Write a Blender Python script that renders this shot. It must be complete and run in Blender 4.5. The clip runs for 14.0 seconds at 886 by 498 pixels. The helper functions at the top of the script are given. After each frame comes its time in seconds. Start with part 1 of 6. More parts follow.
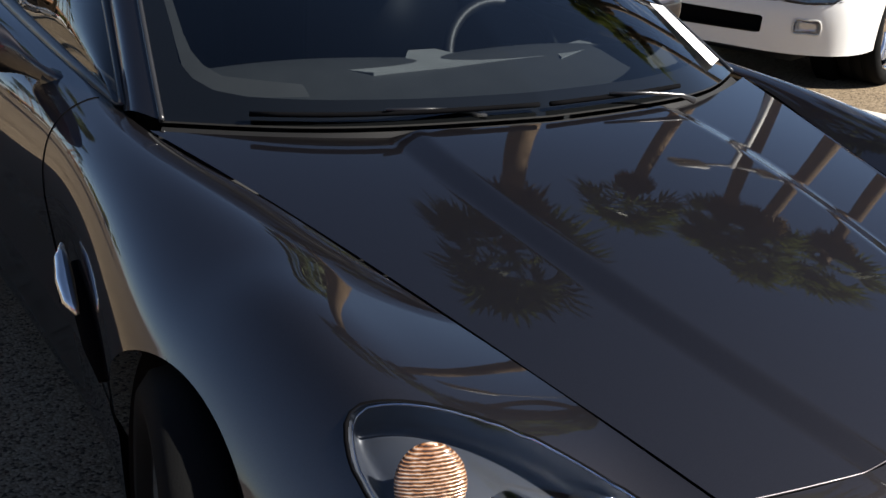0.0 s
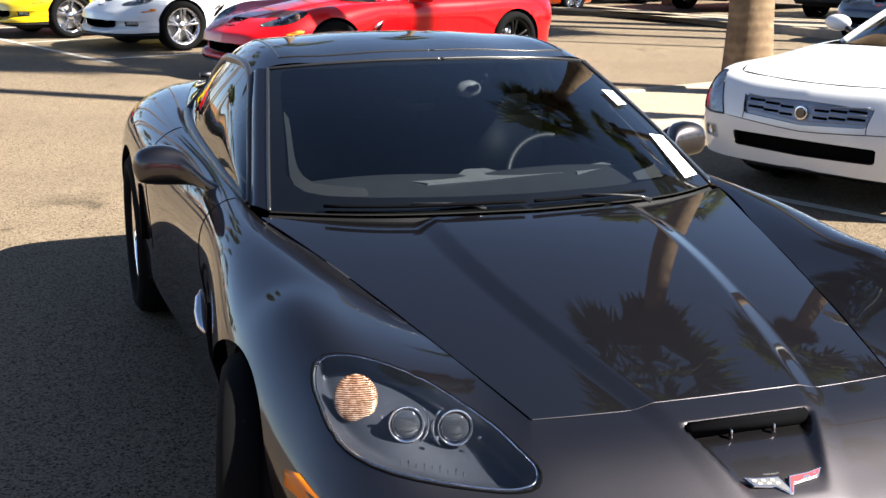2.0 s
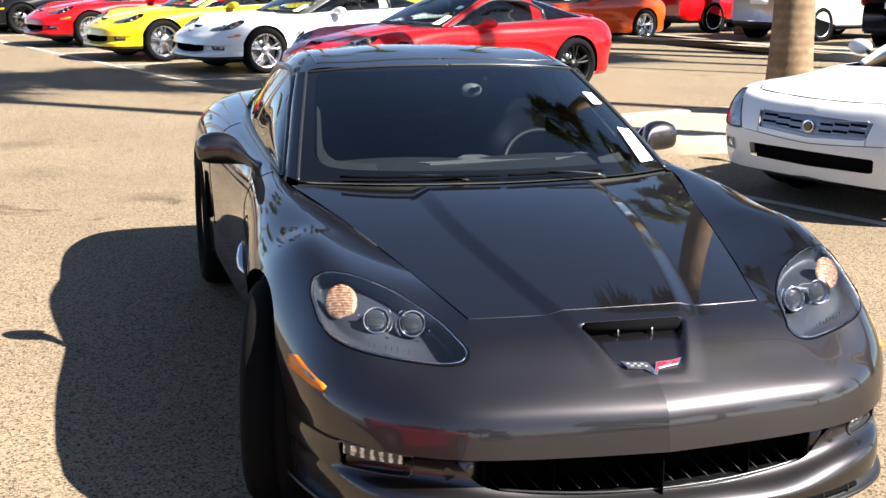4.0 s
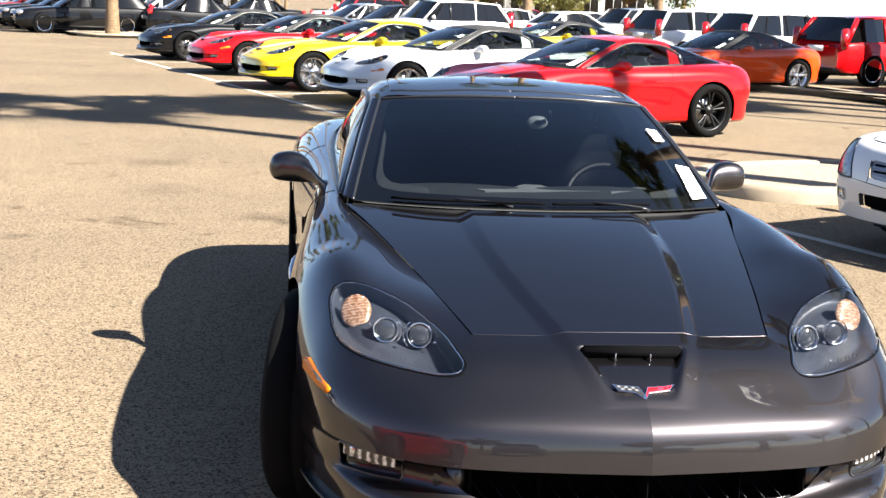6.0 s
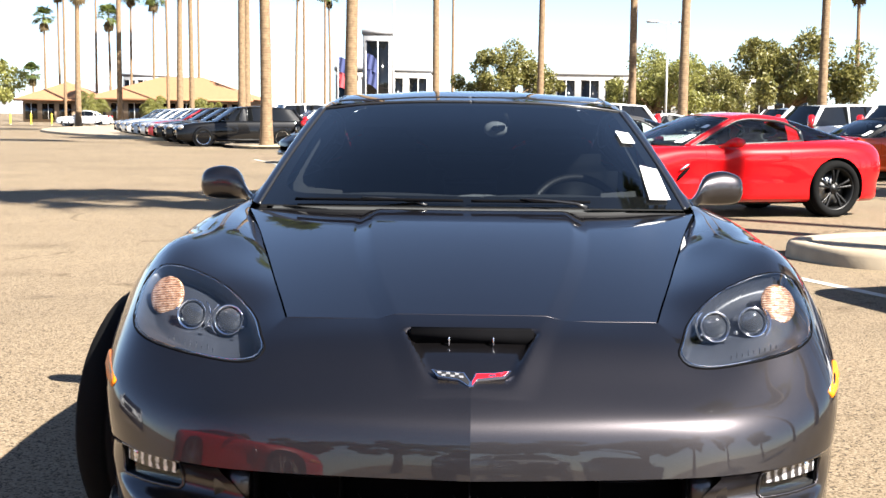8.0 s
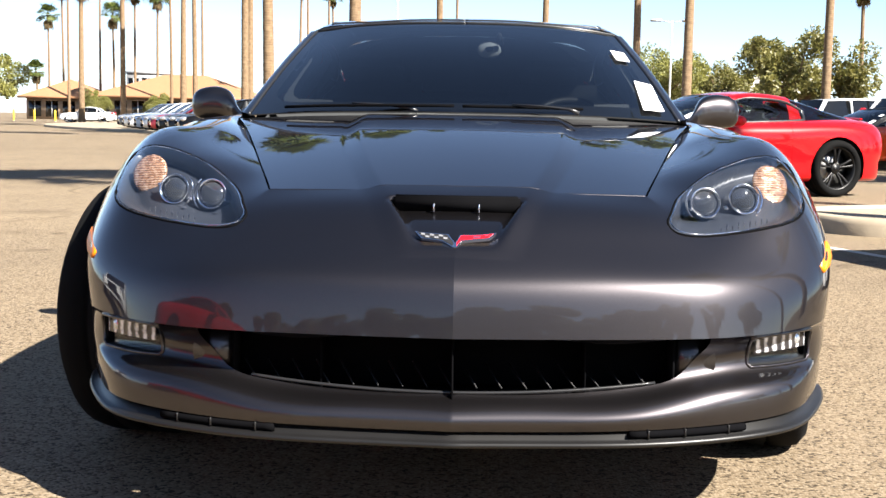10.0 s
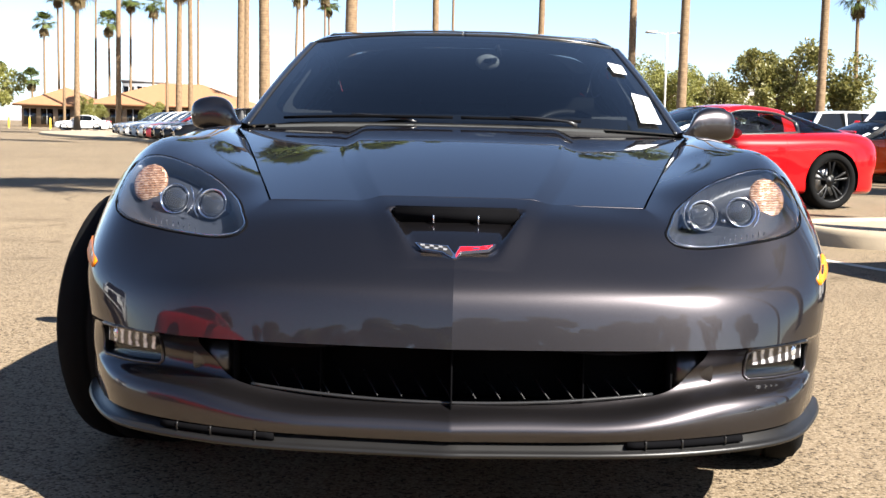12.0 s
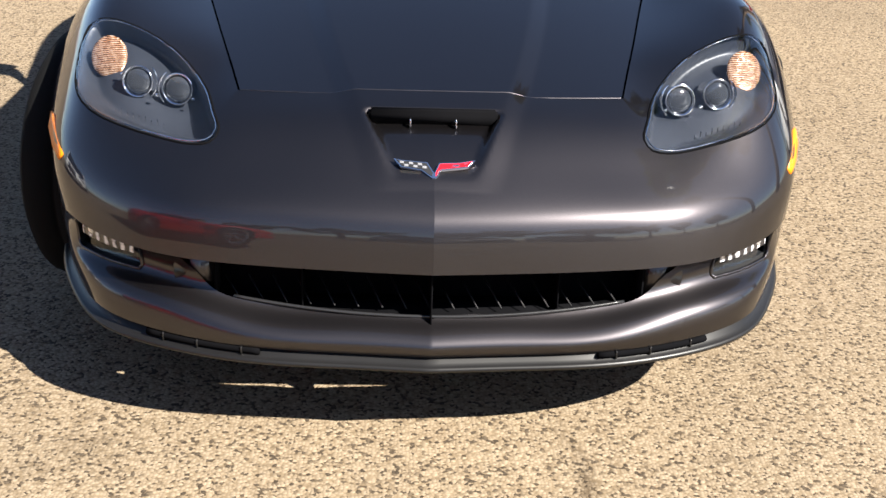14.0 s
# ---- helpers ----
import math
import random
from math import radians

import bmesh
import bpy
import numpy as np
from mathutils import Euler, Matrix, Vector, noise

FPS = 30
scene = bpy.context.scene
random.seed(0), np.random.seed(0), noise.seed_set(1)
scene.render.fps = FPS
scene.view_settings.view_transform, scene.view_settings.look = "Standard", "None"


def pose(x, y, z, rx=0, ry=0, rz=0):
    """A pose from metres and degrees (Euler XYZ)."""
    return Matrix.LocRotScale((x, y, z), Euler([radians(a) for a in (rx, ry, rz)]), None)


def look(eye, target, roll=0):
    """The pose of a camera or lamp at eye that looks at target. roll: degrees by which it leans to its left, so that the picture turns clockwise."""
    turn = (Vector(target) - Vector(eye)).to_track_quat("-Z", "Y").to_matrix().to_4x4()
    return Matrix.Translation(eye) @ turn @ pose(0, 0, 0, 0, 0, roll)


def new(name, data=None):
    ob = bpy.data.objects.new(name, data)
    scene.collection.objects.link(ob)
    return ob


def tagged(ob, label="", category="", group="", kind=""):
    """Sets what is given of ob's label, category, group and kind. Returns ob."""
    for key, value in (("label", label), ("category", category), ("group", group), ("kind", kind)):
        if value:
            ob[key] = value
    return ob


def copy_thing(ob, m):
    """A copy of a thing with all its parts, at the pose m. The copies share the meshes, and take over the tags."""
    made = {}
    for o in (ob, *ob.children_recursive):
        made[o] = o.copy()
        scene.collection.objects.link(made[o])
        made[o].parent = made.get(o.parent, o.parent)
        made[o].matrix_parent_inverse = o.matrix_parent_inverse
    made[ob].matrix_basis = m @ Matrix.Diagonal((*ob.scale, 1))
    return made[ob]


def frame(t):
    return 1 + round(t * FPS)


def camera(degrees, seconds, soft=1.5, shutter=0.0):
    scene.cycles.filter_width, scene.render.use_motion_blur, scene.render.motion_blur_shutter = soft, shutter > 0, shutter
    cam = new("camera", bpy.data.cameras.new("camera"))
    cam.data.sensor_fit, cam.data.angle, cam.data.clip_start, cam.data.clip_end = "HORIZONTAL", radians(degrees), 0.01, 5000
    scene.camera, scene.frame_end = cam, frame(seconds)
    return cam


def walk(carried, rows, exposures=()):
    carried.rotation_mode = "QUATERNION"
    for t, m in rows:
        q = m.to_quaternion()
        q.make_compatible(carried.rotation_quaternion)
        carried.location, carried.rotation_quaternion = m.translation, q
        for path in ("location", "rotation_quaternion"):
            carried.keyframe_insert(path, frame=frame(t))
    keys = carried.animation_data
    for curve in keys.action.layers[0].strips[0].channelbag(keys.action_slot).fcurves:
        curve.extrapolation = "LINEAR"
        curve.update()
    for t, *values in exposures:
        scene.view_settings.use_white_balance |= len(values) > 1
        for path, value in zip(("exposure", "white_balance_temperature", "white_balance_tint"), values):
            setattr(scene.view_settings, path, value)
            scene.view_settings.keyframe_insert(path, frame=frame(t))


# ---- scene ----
cam = camera(39.74, 14.0)
# seconds, eye (x, y, z), turn (rx, ry, rz); x = 0 is the grey car's middle, y = 0 the front edge of its bonnet
PATH = [
    (0.0, -1.3574, -0.8771, 1.4648, 68.972, -3.158, -30.005),
    (0.5, -1.413, -1.0958, 1.5106, 73.712, -1.592, -24.513),
    (1.0, -1.4581, -1.4535, 1.5495, 73.776, -1.138, -23.644),
    (1.5, -1.3529, -1.7561, 1.5822, 74.805, -0.487, -22.598),
    (2.0, -1.2941, -2.0434, 1.6, 75.582, -0.431, -18.607),
    (2.5, -1.3078, -2.3605, 1.5969, 75.864, -1.988, -16.649),
    (3.0, -1.2733, -2.6129, 1.6042, 76.612, -1.655, -16.518),
    (3.2, -1.2543, -2.704, 1.5961, 76.738, -1.661, -15.769),
    (5.3, -1.2747, -3.2074, 1.5917, 78.476, 0.765, -13.241),
    (5.5, -1.168, -3.2317, 1.5908, 78.993, -0.507, -11.407),
    (6.0, -0.9098, -3.193, 1.5704, 78.661, -2.226, -6.731),
    (6.5, -0.5878, -3.0451, 1.5633, 77.053, -0.976, -3.182),
    (7.0, -0.2368, -2.9643, 1.558, 79.797, -2.472, -1.598),
    (7.5, -0.0278, -2.8125, 1.4397, 78.662, -0.434, 1.079),
    (8.0, -0.0125, -2.7353, 1.142, 83.896, -0.657, 1.182),
    (8.5, 0.004, -2.7472, 0.9423, 85.78, -0.503, 2.204),
    (9.0, 0.0263, -2.7321, 0.8603, 83.996, -1.054, 2.223),
    (9.2, 0.0297, -2.7203, 0.8496, 83.911, -1.108, 1.714),
    (11.5, 0.0244, -2.7325, 0.852, 84.336, -1.021, 1.137),
    (12.0, 0.0193, -2.7379, 0.8535, 84.447, -1.323, 1.122),
    (12.5, 0.0122, -2.7385, 0.857, 84.398, -1.723, 1.15),
    (13.0, -0.0218, -2.704, 0.8881, 83.941, -2.946, 0.722),
    (13.5, -0.0491, -2.6373, 1.1629, 76.982, -4.289, 0.958),
    (14.0, -0.0984, -2.5749, 1.4802, 65.743, -2.002, -2.103),
]
# seconds, stops
EXPOSURES = [(0.0, 1.72), (1.0, 2.02), (2.0, 2.30), (3.0, 2.42), (6.0, 2.49), (8.0, 2.47), (9.0, 2.40), (14.0, 2.29)]
walk(cam, [(t, pose(x, y, z, rx, ry, rz)) for t, x, y, z, rx, ry, rz in PATH], EXPOSURES)

# ---- light ----
SUN_FROM = Vector((.81, -.65, .90)).normalized()
world = bpy.data.worlds.new("world")
scene.world = world
world.use_nodes = True
wn = world.node_tree
sky = wn.nodes.new("ShaderNodeTexSky")
sky.sky_type = "NISHITA"
sky.sun_disc = False
sky.air_density = 0.58
sky.dust_density = 0.25
sky.ozone_density = 0.6
sky.sun_elevation = math.asin(SUN_FROM.z)
sky.sun_rotation = math.atan2(SUN_FROM.x, SUN_FROM.y)
wn.links.new(sky.outputs[0], wn.nodes["Background"].inputs[0])
wn.nodes["Background"].inputs[1].default_value = 0.050
sun = new("sun", bpy.data.lights.new("sun", "SUN"))
sun.data.energy = 5.0
sun.data.angle = radians(0.53)
sun.data.color = (1.0, 0.945, 0.855)
sun.matrix_world = look(SUN_FROM * 100, (0, 0, 0))

# ---- materials ----
def nodes_of(name):
    m = bpy.data.materials.new(name)
    m.use_nodes = True
    return m, m.node_tree, m.node_tree.nodes["Principled BSDF"]


def put(tree, kind, **values):
    n = tree.nodes.new(kind)
    for k, v in values.items():
        n.inputs[k.replace("_", " ")].default_value = v
    return n


def ramp(tree, source, stops):
    r = tree.nodes.new("ShaderNodeValToRGB")
    tree.links.new(source, r.inputs[0])
    while len(r.color_ramp.elements) < len(stops):
        r.color_ramp.elements.new(0.5)
    for e, (p, c) in zip(r.color_ramp.elements, stops):
        e.position, e.color = p, (*c, 1)
    return r.outputs[0]


def plain(name, col, rough=0.5, metal=0.0, vary=0.12, scale=14.0, bump=0.0, bump_scale=120.0, coat=0.0, spec=0.5):
    """A surface with slight mottling in tone and gloss, and fine relief."""
    m, t, p = nodes_of(name)
    co = t.nodes.new("ShaderNodeTexCoord")
    n = put(t, "ShaderNodeTexNoise", Scale=scale, Detail=5.0)
    t.links.new(co.outputs["Object"], n.inputs["Vector"])
    c = ramp(t, n.outputs["Fac"], [(0.25, tuple(v * (1 - vary) for v in col)), (0.75, tuple(min(1, v * (1 + vary)) for v in col))])
    t.links.new(c, p.inputs["Base Color"])
    p.inputs["Roughness"].default_value = rough
    p.inputs["Metallic"].default_value = metal
    p.inputs["Coat Weight"].default_value = coat
    p.inputs["Coat Roughness"].default_value = 0.03
    p.inputs["Specular IOR Level"].default_value = spec
    if bump:
        b = put(t, "ShaderNodeBump", Strength=bump, Distance=0.002)
        n2 = put(t, "ShaderNodeTexNoise", Scale=bump_scale, Detail=4.0)
        t.links.new(co.outputs["Object"], n2.inputs["Vector"])
        t.links.new(n2.outputs["Fac"], b.inputs["Height"])
        t.links.new(b.outputs[0], p.inputs["Normal"])
    return m


def car_paint(name, col, metal=0.0, rough=0.35, dust=0.02, spec=.3, ior=1.5, coat=1.0):
    """Lacquered paint: a base coat with fine flake under a clear coat."""
    m, t, p = nodes_of(name)
    co = t.nodes.new("ShaderNodeTexCoord")
    n = put(t, "ShaderNodeTexNoise", Scale=900.0, Detail=2.0)
    t.links.new(co.outputs["Object"], n.inputs["Vector"])
    c = ramp(t, n.outputs["Fac"], [(0.3, tuple(v * 0.86 for v in col)), (0.7, tuple(min(1, v * 1.14) for v in col))])
    t.links.new(c, p.inputs["Base Color"])
    d = put(t, "ShaderNodeTexNoise", Scale=3.0, Detail=6.0)
    t.links.new(co.outputs["Object"], d.inputs["Vector"])
    r = t.nodes.new("ShaderNodeMapRange")
    r.inputs["To Min"].default_value, r.inputs["To Max"].default_value = 0.008, 0.008 + dust
    t.links.new(d.outputs["Fac"], r.inputs["Value"])
    t.links.new(r.outputs[0], p.inputs["Coat Roughness"])
    p.inputs["Metallic"].default_value = metal
    p.inputs["Roughness"].default_value = rough
    p.inputs["Specular IOR Level"].default_value = spec if metal < .05 else .5
    if metal > .95:
        p.inputs["Specular Tint"].default_value = (.35, .35, .38, 1)
    p.inputs["Coat Weight"].default_value = coat
    p.inputs["Coat IOR"].default_value = ior
    return m


def glass(name, tint, ior=1.5, rough=0.0, haze=0.0):
    """A thin pane: what lies behind shows through its tint, and it mirrors the more the flatter it is seen."""
    m = bpy.data.materials.new(name)
    m.use_nodes = True
    t = m.node_tree
    t.nodes.remove(t.nodes["Principled BSDF"])
    tr = put(t, "ShaderNodeBsdfTransparent", Color=(*tint, 1))
    gl = put(t, "ShaderNodeBsdfGlossy", Color=(1, 1, 1, 1), Roughness=rough)
    if haze:
        df = put(t, "ShaderNodeBsdfDiffuse", Color=(.8, .82, .86, 1))
        hz = t.nodes.new("ShaderNodeMixShader")
        hz.inputs[0].default_value = haze
        t.links.new(tr.outputs[0], hz.inputs[1])
        t.links.new(df.outputs[0], hz.inputs[2])
        tr = hz
    f = put(t, "ShaderNodeFresnel", IOR=ior)
    mix = t.nodes.new("ShaderNodeMixShader")
    t.links.new(f.outputs[0], mix.inputs[0])
    t.links.new(tr.outputs[0], mix.inputs[1])
    t.links.new(gl.outputs[0], mix.inputs[2])
    t.links.new(mix.outputs[0], t.nodes["Material Output"].inputs[0])
    return m


def ribbed(name, dark, light, way, scale, cut=(.30, .62), mottle=.45, mid=None):
    """A pressed lamp reflector: ribs in relief, their bright and dark gleam put into the colour."""
    m, t, p = nodes_of(name)
    co = t.nodes.new("ShaderNodeTexCoord").outputs["Object"]
    w = put(t, "ShaderNodeTexWave", Scale=scale, Distortion=2.2, Detail=2.0)
    w.bands_direction = way
    t.links.new(co, w.inputs["Vector"])
    n = put(t, "ShaderNodeTexNoise", Scale=95.0, Detail=4.0)
    t.links.new(co, n.inputs["Vector"])
    mx = t.nodes.new("ShaderNodeMix")
    mx.inputs[0].default_value = mottle
    t.links.new(w.outputs["Fac"], mx.inputs[2])
    t.links.new(n.outputs["Fac"], mx.inputs[3])
    stops = [(cut[0], dark), (cut[1], light)] if mid is None else [(cut[0], dark), ((cut[0] + cut[1]) / 2, mid), (cut[1], light)]
    t.links.new(ramp(t, mx.outputs[0], stops), p.inputs["Base Color"])
    p.inputs["Roughness"].default_value = .22
    p.inputs["Metallic"].default_value = .35
    p.inputs["Coat Weight"].default_value = .6
    b = put(t, "ShaderNodeBump", Strength=.6, Distance=.002)
    t.links.new(w.outputs["Fac"], b.inputs["Height"])
    t.links.new(b.outputs[0], p.inputs["Normal"])
    return m


PAINT_GREY = car_paint("grey_metallic_paint", (.0440, .0403, .0435), metal=1.0, rough=.39, ior=1.43)
PAINT_RED = car_paint("red_paint", (.44, .0022, .0044), spec=.08, ior=1.36)
PAINT_DEEP_RED = car_paint("deep_red_paint", (.216, .0072, .0144), metal=.3)
PAINT_WHITE = car_paint("white_paint", (.576, .576, .576))
PAINT_YELLOW = car_paint("yellow_paint", (.4752, .3384, .0043), spec=.15)
PAINT_BLACK = car_paint("black_paint", (.0035, .0035, .004), spec=.05, coat=.55)
PAINT_ORANGE = car_paint("orange_paint", (.45, .046, .0050), spec=.1, ior=1.4)
PAINT_SILVER = car_paint("silver_paint", (.3744, .3816, .396), metal=.7)
PAINT_NAVY = car_paint("dark_blue_paint", (.0144, .0216, .0396), metal=.4)
PAINT_CHARCOAL = car_paint("charcoal_paint", (.05, .05, .055), metal=.5)
RUBBER = plain("tyre_rubber", (.0042, .0042, .0043), spec=.08, rough=.9, bump=.25, bump_scale=240)
BLACK_PLASTIC = plain("black_plastic", (.0072, .0072, .0078), spec=.25, rough=.6, bump=.1, bump_scale=500)
SATIN_BLACK = plain("satin_black_trim", (.012, .012, .013), rough=.3)
GRILLE_BLACK = plain("grille_black", (.003, .003, .0035), rough=.9, spec=.01)
LIP_GREY = plain("splitter_grey", (.0055, .0052, .0052), rough=.38, spec=.3)
GRILLE_SILVER = plain("silver_grille", (.22, .24, .29), rough=.35, metal=.5, vary=.05)
CHROME = plain("chrome", (.80, .80, .82), rough=.07, metal=1.0, vary=.03)
ALLOY = plain("bright_alloy", (.62, .62, .64), rough=.22, metal=1.0, vary=.05)
BLACK_ALLOY = plain("black_alloy", (.003, .003, .0033), rough=.4, spec=.25)
DISC = plain("brake_disc_steel", (.32, .31, .30), rough=.4, metal=1.0)
SCREEN_GLASS = glass("tinted_windscreen", (.17, .195, .215))
CLEAR_GLASS = glass("clear_car_glass", (.52, .58, .56))
DARK_GLASS = glass("dark_tinted_glass", (.12, .13, .14))
LAMP_GLASS = glass("lamp_lens", (.86, .89, .94), haze=.0)
PROJECTOR = plain("projector_glass", (.022, .024, .028), rough=.05, coat=1.0, vary=.3, scale=40)
LAMP_BOWL = plain("lamp_housing_grey", (0.0182, 0.0210, 0.0280), rough=.45, metal=.2, vary=.2)
CLEAR_BOWL = plain("bright_lamp_housing", (.55, .57, .60), rough=.3, metal=.3, vary=.4, scale=30)
AMBER = plain("amber_lens", (.56, .150, .0034), rough=.4, spec=.3)
RED_LENS = plain("red_lens", (.324, .0058, .0072), rough=.12, coat=1.0)
FOG_BULB = plain("fog_lamp_bulb", (.34, .35, .37), rough=.12, metal=1.0)
# gleaming streaks of the fog reflector are coloured bands
FOG_LENS = ribbed("fog_lamp_reflector", (.02, .02, .025), (.75, .76, .80), "X", 15.0, (.46, .74), .6)
WHITE_LENS = plain("clear_lamp_reflector", (.62, .63, .66), rough=.16, metal=.8, vary=.3, scale=90, bump=.6, bump_scale=160)
TURN_LENS = ribbed("turn_signal_reflector", (.045, .026, .018), (.50, .40, .32), "Z", 80.0, (.30, .74), .66, (.30, .120, .036))
DASH_GREY = plain("dashboard_vinyl", (.0374, .0403, .0432), rough=.6, bump=.3, bump_scale=300)
PILLAR_GREY = plain("pillar_trim_grey", (0.0605, 0.0620, 0.0635), rough=.7)
CABIN_BLACK = plain("cabin_black", (.012, .012, .013), rough=.8)
SEAT_BLACK = plain("seat_leather", (.008, .008, .0085), rough=.5, bump=.2, bump_scale=200)
PAPER = plain("white_paper", (.779, .779, .76), rough=.7, vary=.03)
COWL_BLACK = plain("cowl_black", (.005, .005, .0055), rough=.7, spec=.2)
PALE_PLASTIC = plain("pale_plastic", (.24, .25, .25), rough=.5)
MIRROR_GLASS = plain("mirror_glass", (.85, .86, .88), rough=.01, metal=1.0, vary=.01)
CHEQUER = plain("chequer_grey", (.13, .13, .14), rough=.35)
EMBLEM_RED = plain("emblem_red", (.46, .006, .012), rough=.3, spec=.2)


def asphalt_material():
    """Worn tan-grey asphalt: pale stones in darker binder, patches, stains and fine cracks."""
    m, t, p = nodes_of("worn_asphalt")
    co = t.nodes.new("ShaderNodeNewGeometry").outputs["Position"]
    st = put(t, "ShaderNodeTexVoronoi", Scale=125.0, Randomness=1.0)
    t.links.new(co, st.inputs["Vector"])
    sep = t.nodes.new("ShaderNodeSeparateColor")
    t.links.new(st.outputs["Color"], sep.inputs[0])
    stones = ramp(t, sep.outputs[0], [(0.0, (.036, .0281, .0209)), (0.13, (.0684, .0533, .0382)), (0.24, (.1476, .1152, .0792)), (1.0, (.2268, .1829, .1325))])
    gapc = ramp(t, st.outputs["Distance"], [(0.35, (1, 1, 1)), (0.80, (.72, .68, .62))])
    mul = t.nodes.new("ShaderNodeMix")
    mul.data_type, mul.blend_type = "RGBA", "MULTIPLY"
    mul.inputs[0].default_value = .85
    t.links.new(stones, mul.inputs[6])
    t.links.new(gapc, mul.inputs[7])
    big = put(t, "ShaderNodeTexNoise", Scale=.35, Detail=8.0, Roughness=.62)
    t.links.new(co, big.inputs["Vector"])
    tone = ramp(t, big.outputs["Fac"], [(.30, (.80, .79, .78)), (.70, (1.12, 1.10, 1.06))])
    mul2 = t.nodes.new("ShaderNodeMix")
    mul2.data_type, mul2.blend_type = "RGBA", "MULTIPLY"
    mul2.inputs[0].default_value = 1
    t.links.new(mul.outputs[2], mul2.inputs[6])
    t.links.new(tone, mul2.inputs[7])
    spot = put(t, "ShaderNodeTexNoise", Scale=1.7, Detail=5.0, Roughness=.6, Distortion=.8)
    t.links.new(co, spot.inputs["Vector"])
    oil = ramp(t, spot.outputs["Fac"], [(.27, (.50, .48, .46)), (.36, (1, 1, 1))])
    mul3 = t.nodes.new("ShaderNodeMix")
    mul3.data_type, mul3.blend_type = "RGBA", "MULTIPLY"
    mul3.inputs[0].default_value = 1
    t.links.new(mul2.outputs[2], mul3.inputs[6])
    t.links.new(oil, mul3.inputs[7])
    # old dark drips: centre and reach of each, with ragged edges
    rag = put(t, "ShaderNodeTexNoise", Scale=3.2, Detail=6.0, Roughness=.7)
    t.links.new(co, rag.inputs["Vector"])
    ragged = t.nodes.new("ShaderNodeMix")
    ragged.data_type = "VECTOR"
    ragged.inputs[0].default_value = .42
    t.links.new(co, ragged.inputs[4])
    t.links.new(rag.outputs["Color"], ragged.inputs[5])
    clean = mul3.outputs[2]
    for sx, sy, wide, deep in ((-2.14, 8.49, .17, .42), (-2.68, 4.81, .09, .5), (-3.73, 7.75, .2, .3), (-1.95, 6.89, .2, .22), (-1.12, 5.68, .13, .45), (-.98, 5.55, .08, .5), (-3.2, 5.9, .16, .22), (-4.6, 6.3, .22, .28)):
        far = t.nodes.new("ShaderNodeVectorMath")
        far.operation = "DISTANCE"
        t.links.new(ragged.outputs[1], far.inputs[0])
        # the warp shrinks the plane towards the middle of the noise
        far.inputs[1].default_value = (sx * .58 + .21, sy * .58 + .21, .21)
        shade = ramp(t, far.outputs["Value"], [(.0, (1 - deep,) * 3), (wide * .58, (1 - deep * .55,) * 3), (wide * 1.2, (1, 1, 1))])
        mk = t.nodes.new("ShaderNodeMix")
        mk.data_type, mk.blend_type = "RGBA", "MULTIPLY"
        mk.inputs[0].default_value = 1
        t.links.new(clean, mk.inputs[6])
        t.links.new(shade, mk.inputs[7])
        clean = mk.outputs[2]
    # a few fine cracks, only where the paving is tired
    wob = put(t, "ShaderNodeTexNoise", Scale=2.2, Detail=5.0)
    t.links.new(co, wob.inputs["Vector"])
    add = t.nodes.new("ShaderNodeMix")
    add.data_type = "VECTOR"
    add.inputs[0].default_value = .22
    t.links.new(co, add.inputs[4])
    t.links.new(wob.outputs["Color"], add.inputs[5])
    ck = put(t, "ShaderNodeTexVoronoi", Scale=.62)
    ck.feature = "DISTANCE_TO_EDGE"
    t.links.new(add.outputs[1], ck.inputs["Vector"])
    line = ramp(t, ck.outputs["Distance"], [(.0, (.42, .40, .38)), (.010, (1, 1, 1))])
    mask = ramp(t, big.outputs["Fac"], [(.54, (0, 0, 0)), (.60, (1, 1, 1))])
    mul4 = t.nodes.new("ShaderNodeMix")
    mul4.data_type, mul4.blend_type = "RGBA", "MULTIPLY"
    t.links.new(mask, mul4.inputs[0])
    t.links.new(clean, mul4.inputs[6])
    t.links.new(line, mul4.inputs[7])
    t.links.new(mul4.outputs[2], p.inputs["Base Color"])
    p.inputs["Roughness"].default_value = .88
    p.inputs["Specular IOR Level"].default_value = .10
    b = put(t, "ShaderNodeBump", Strength=.5, Distance=.003)
    inv = ramp(t, st.outputs["Distance"], [(.0, (1, 1, 1)), (.8, (0, 0, 0))])
    t.links.new(inv, b.inputs["Height"])
    t.links.new(b.outputs[0], p.inputs["Normal"])
    return m


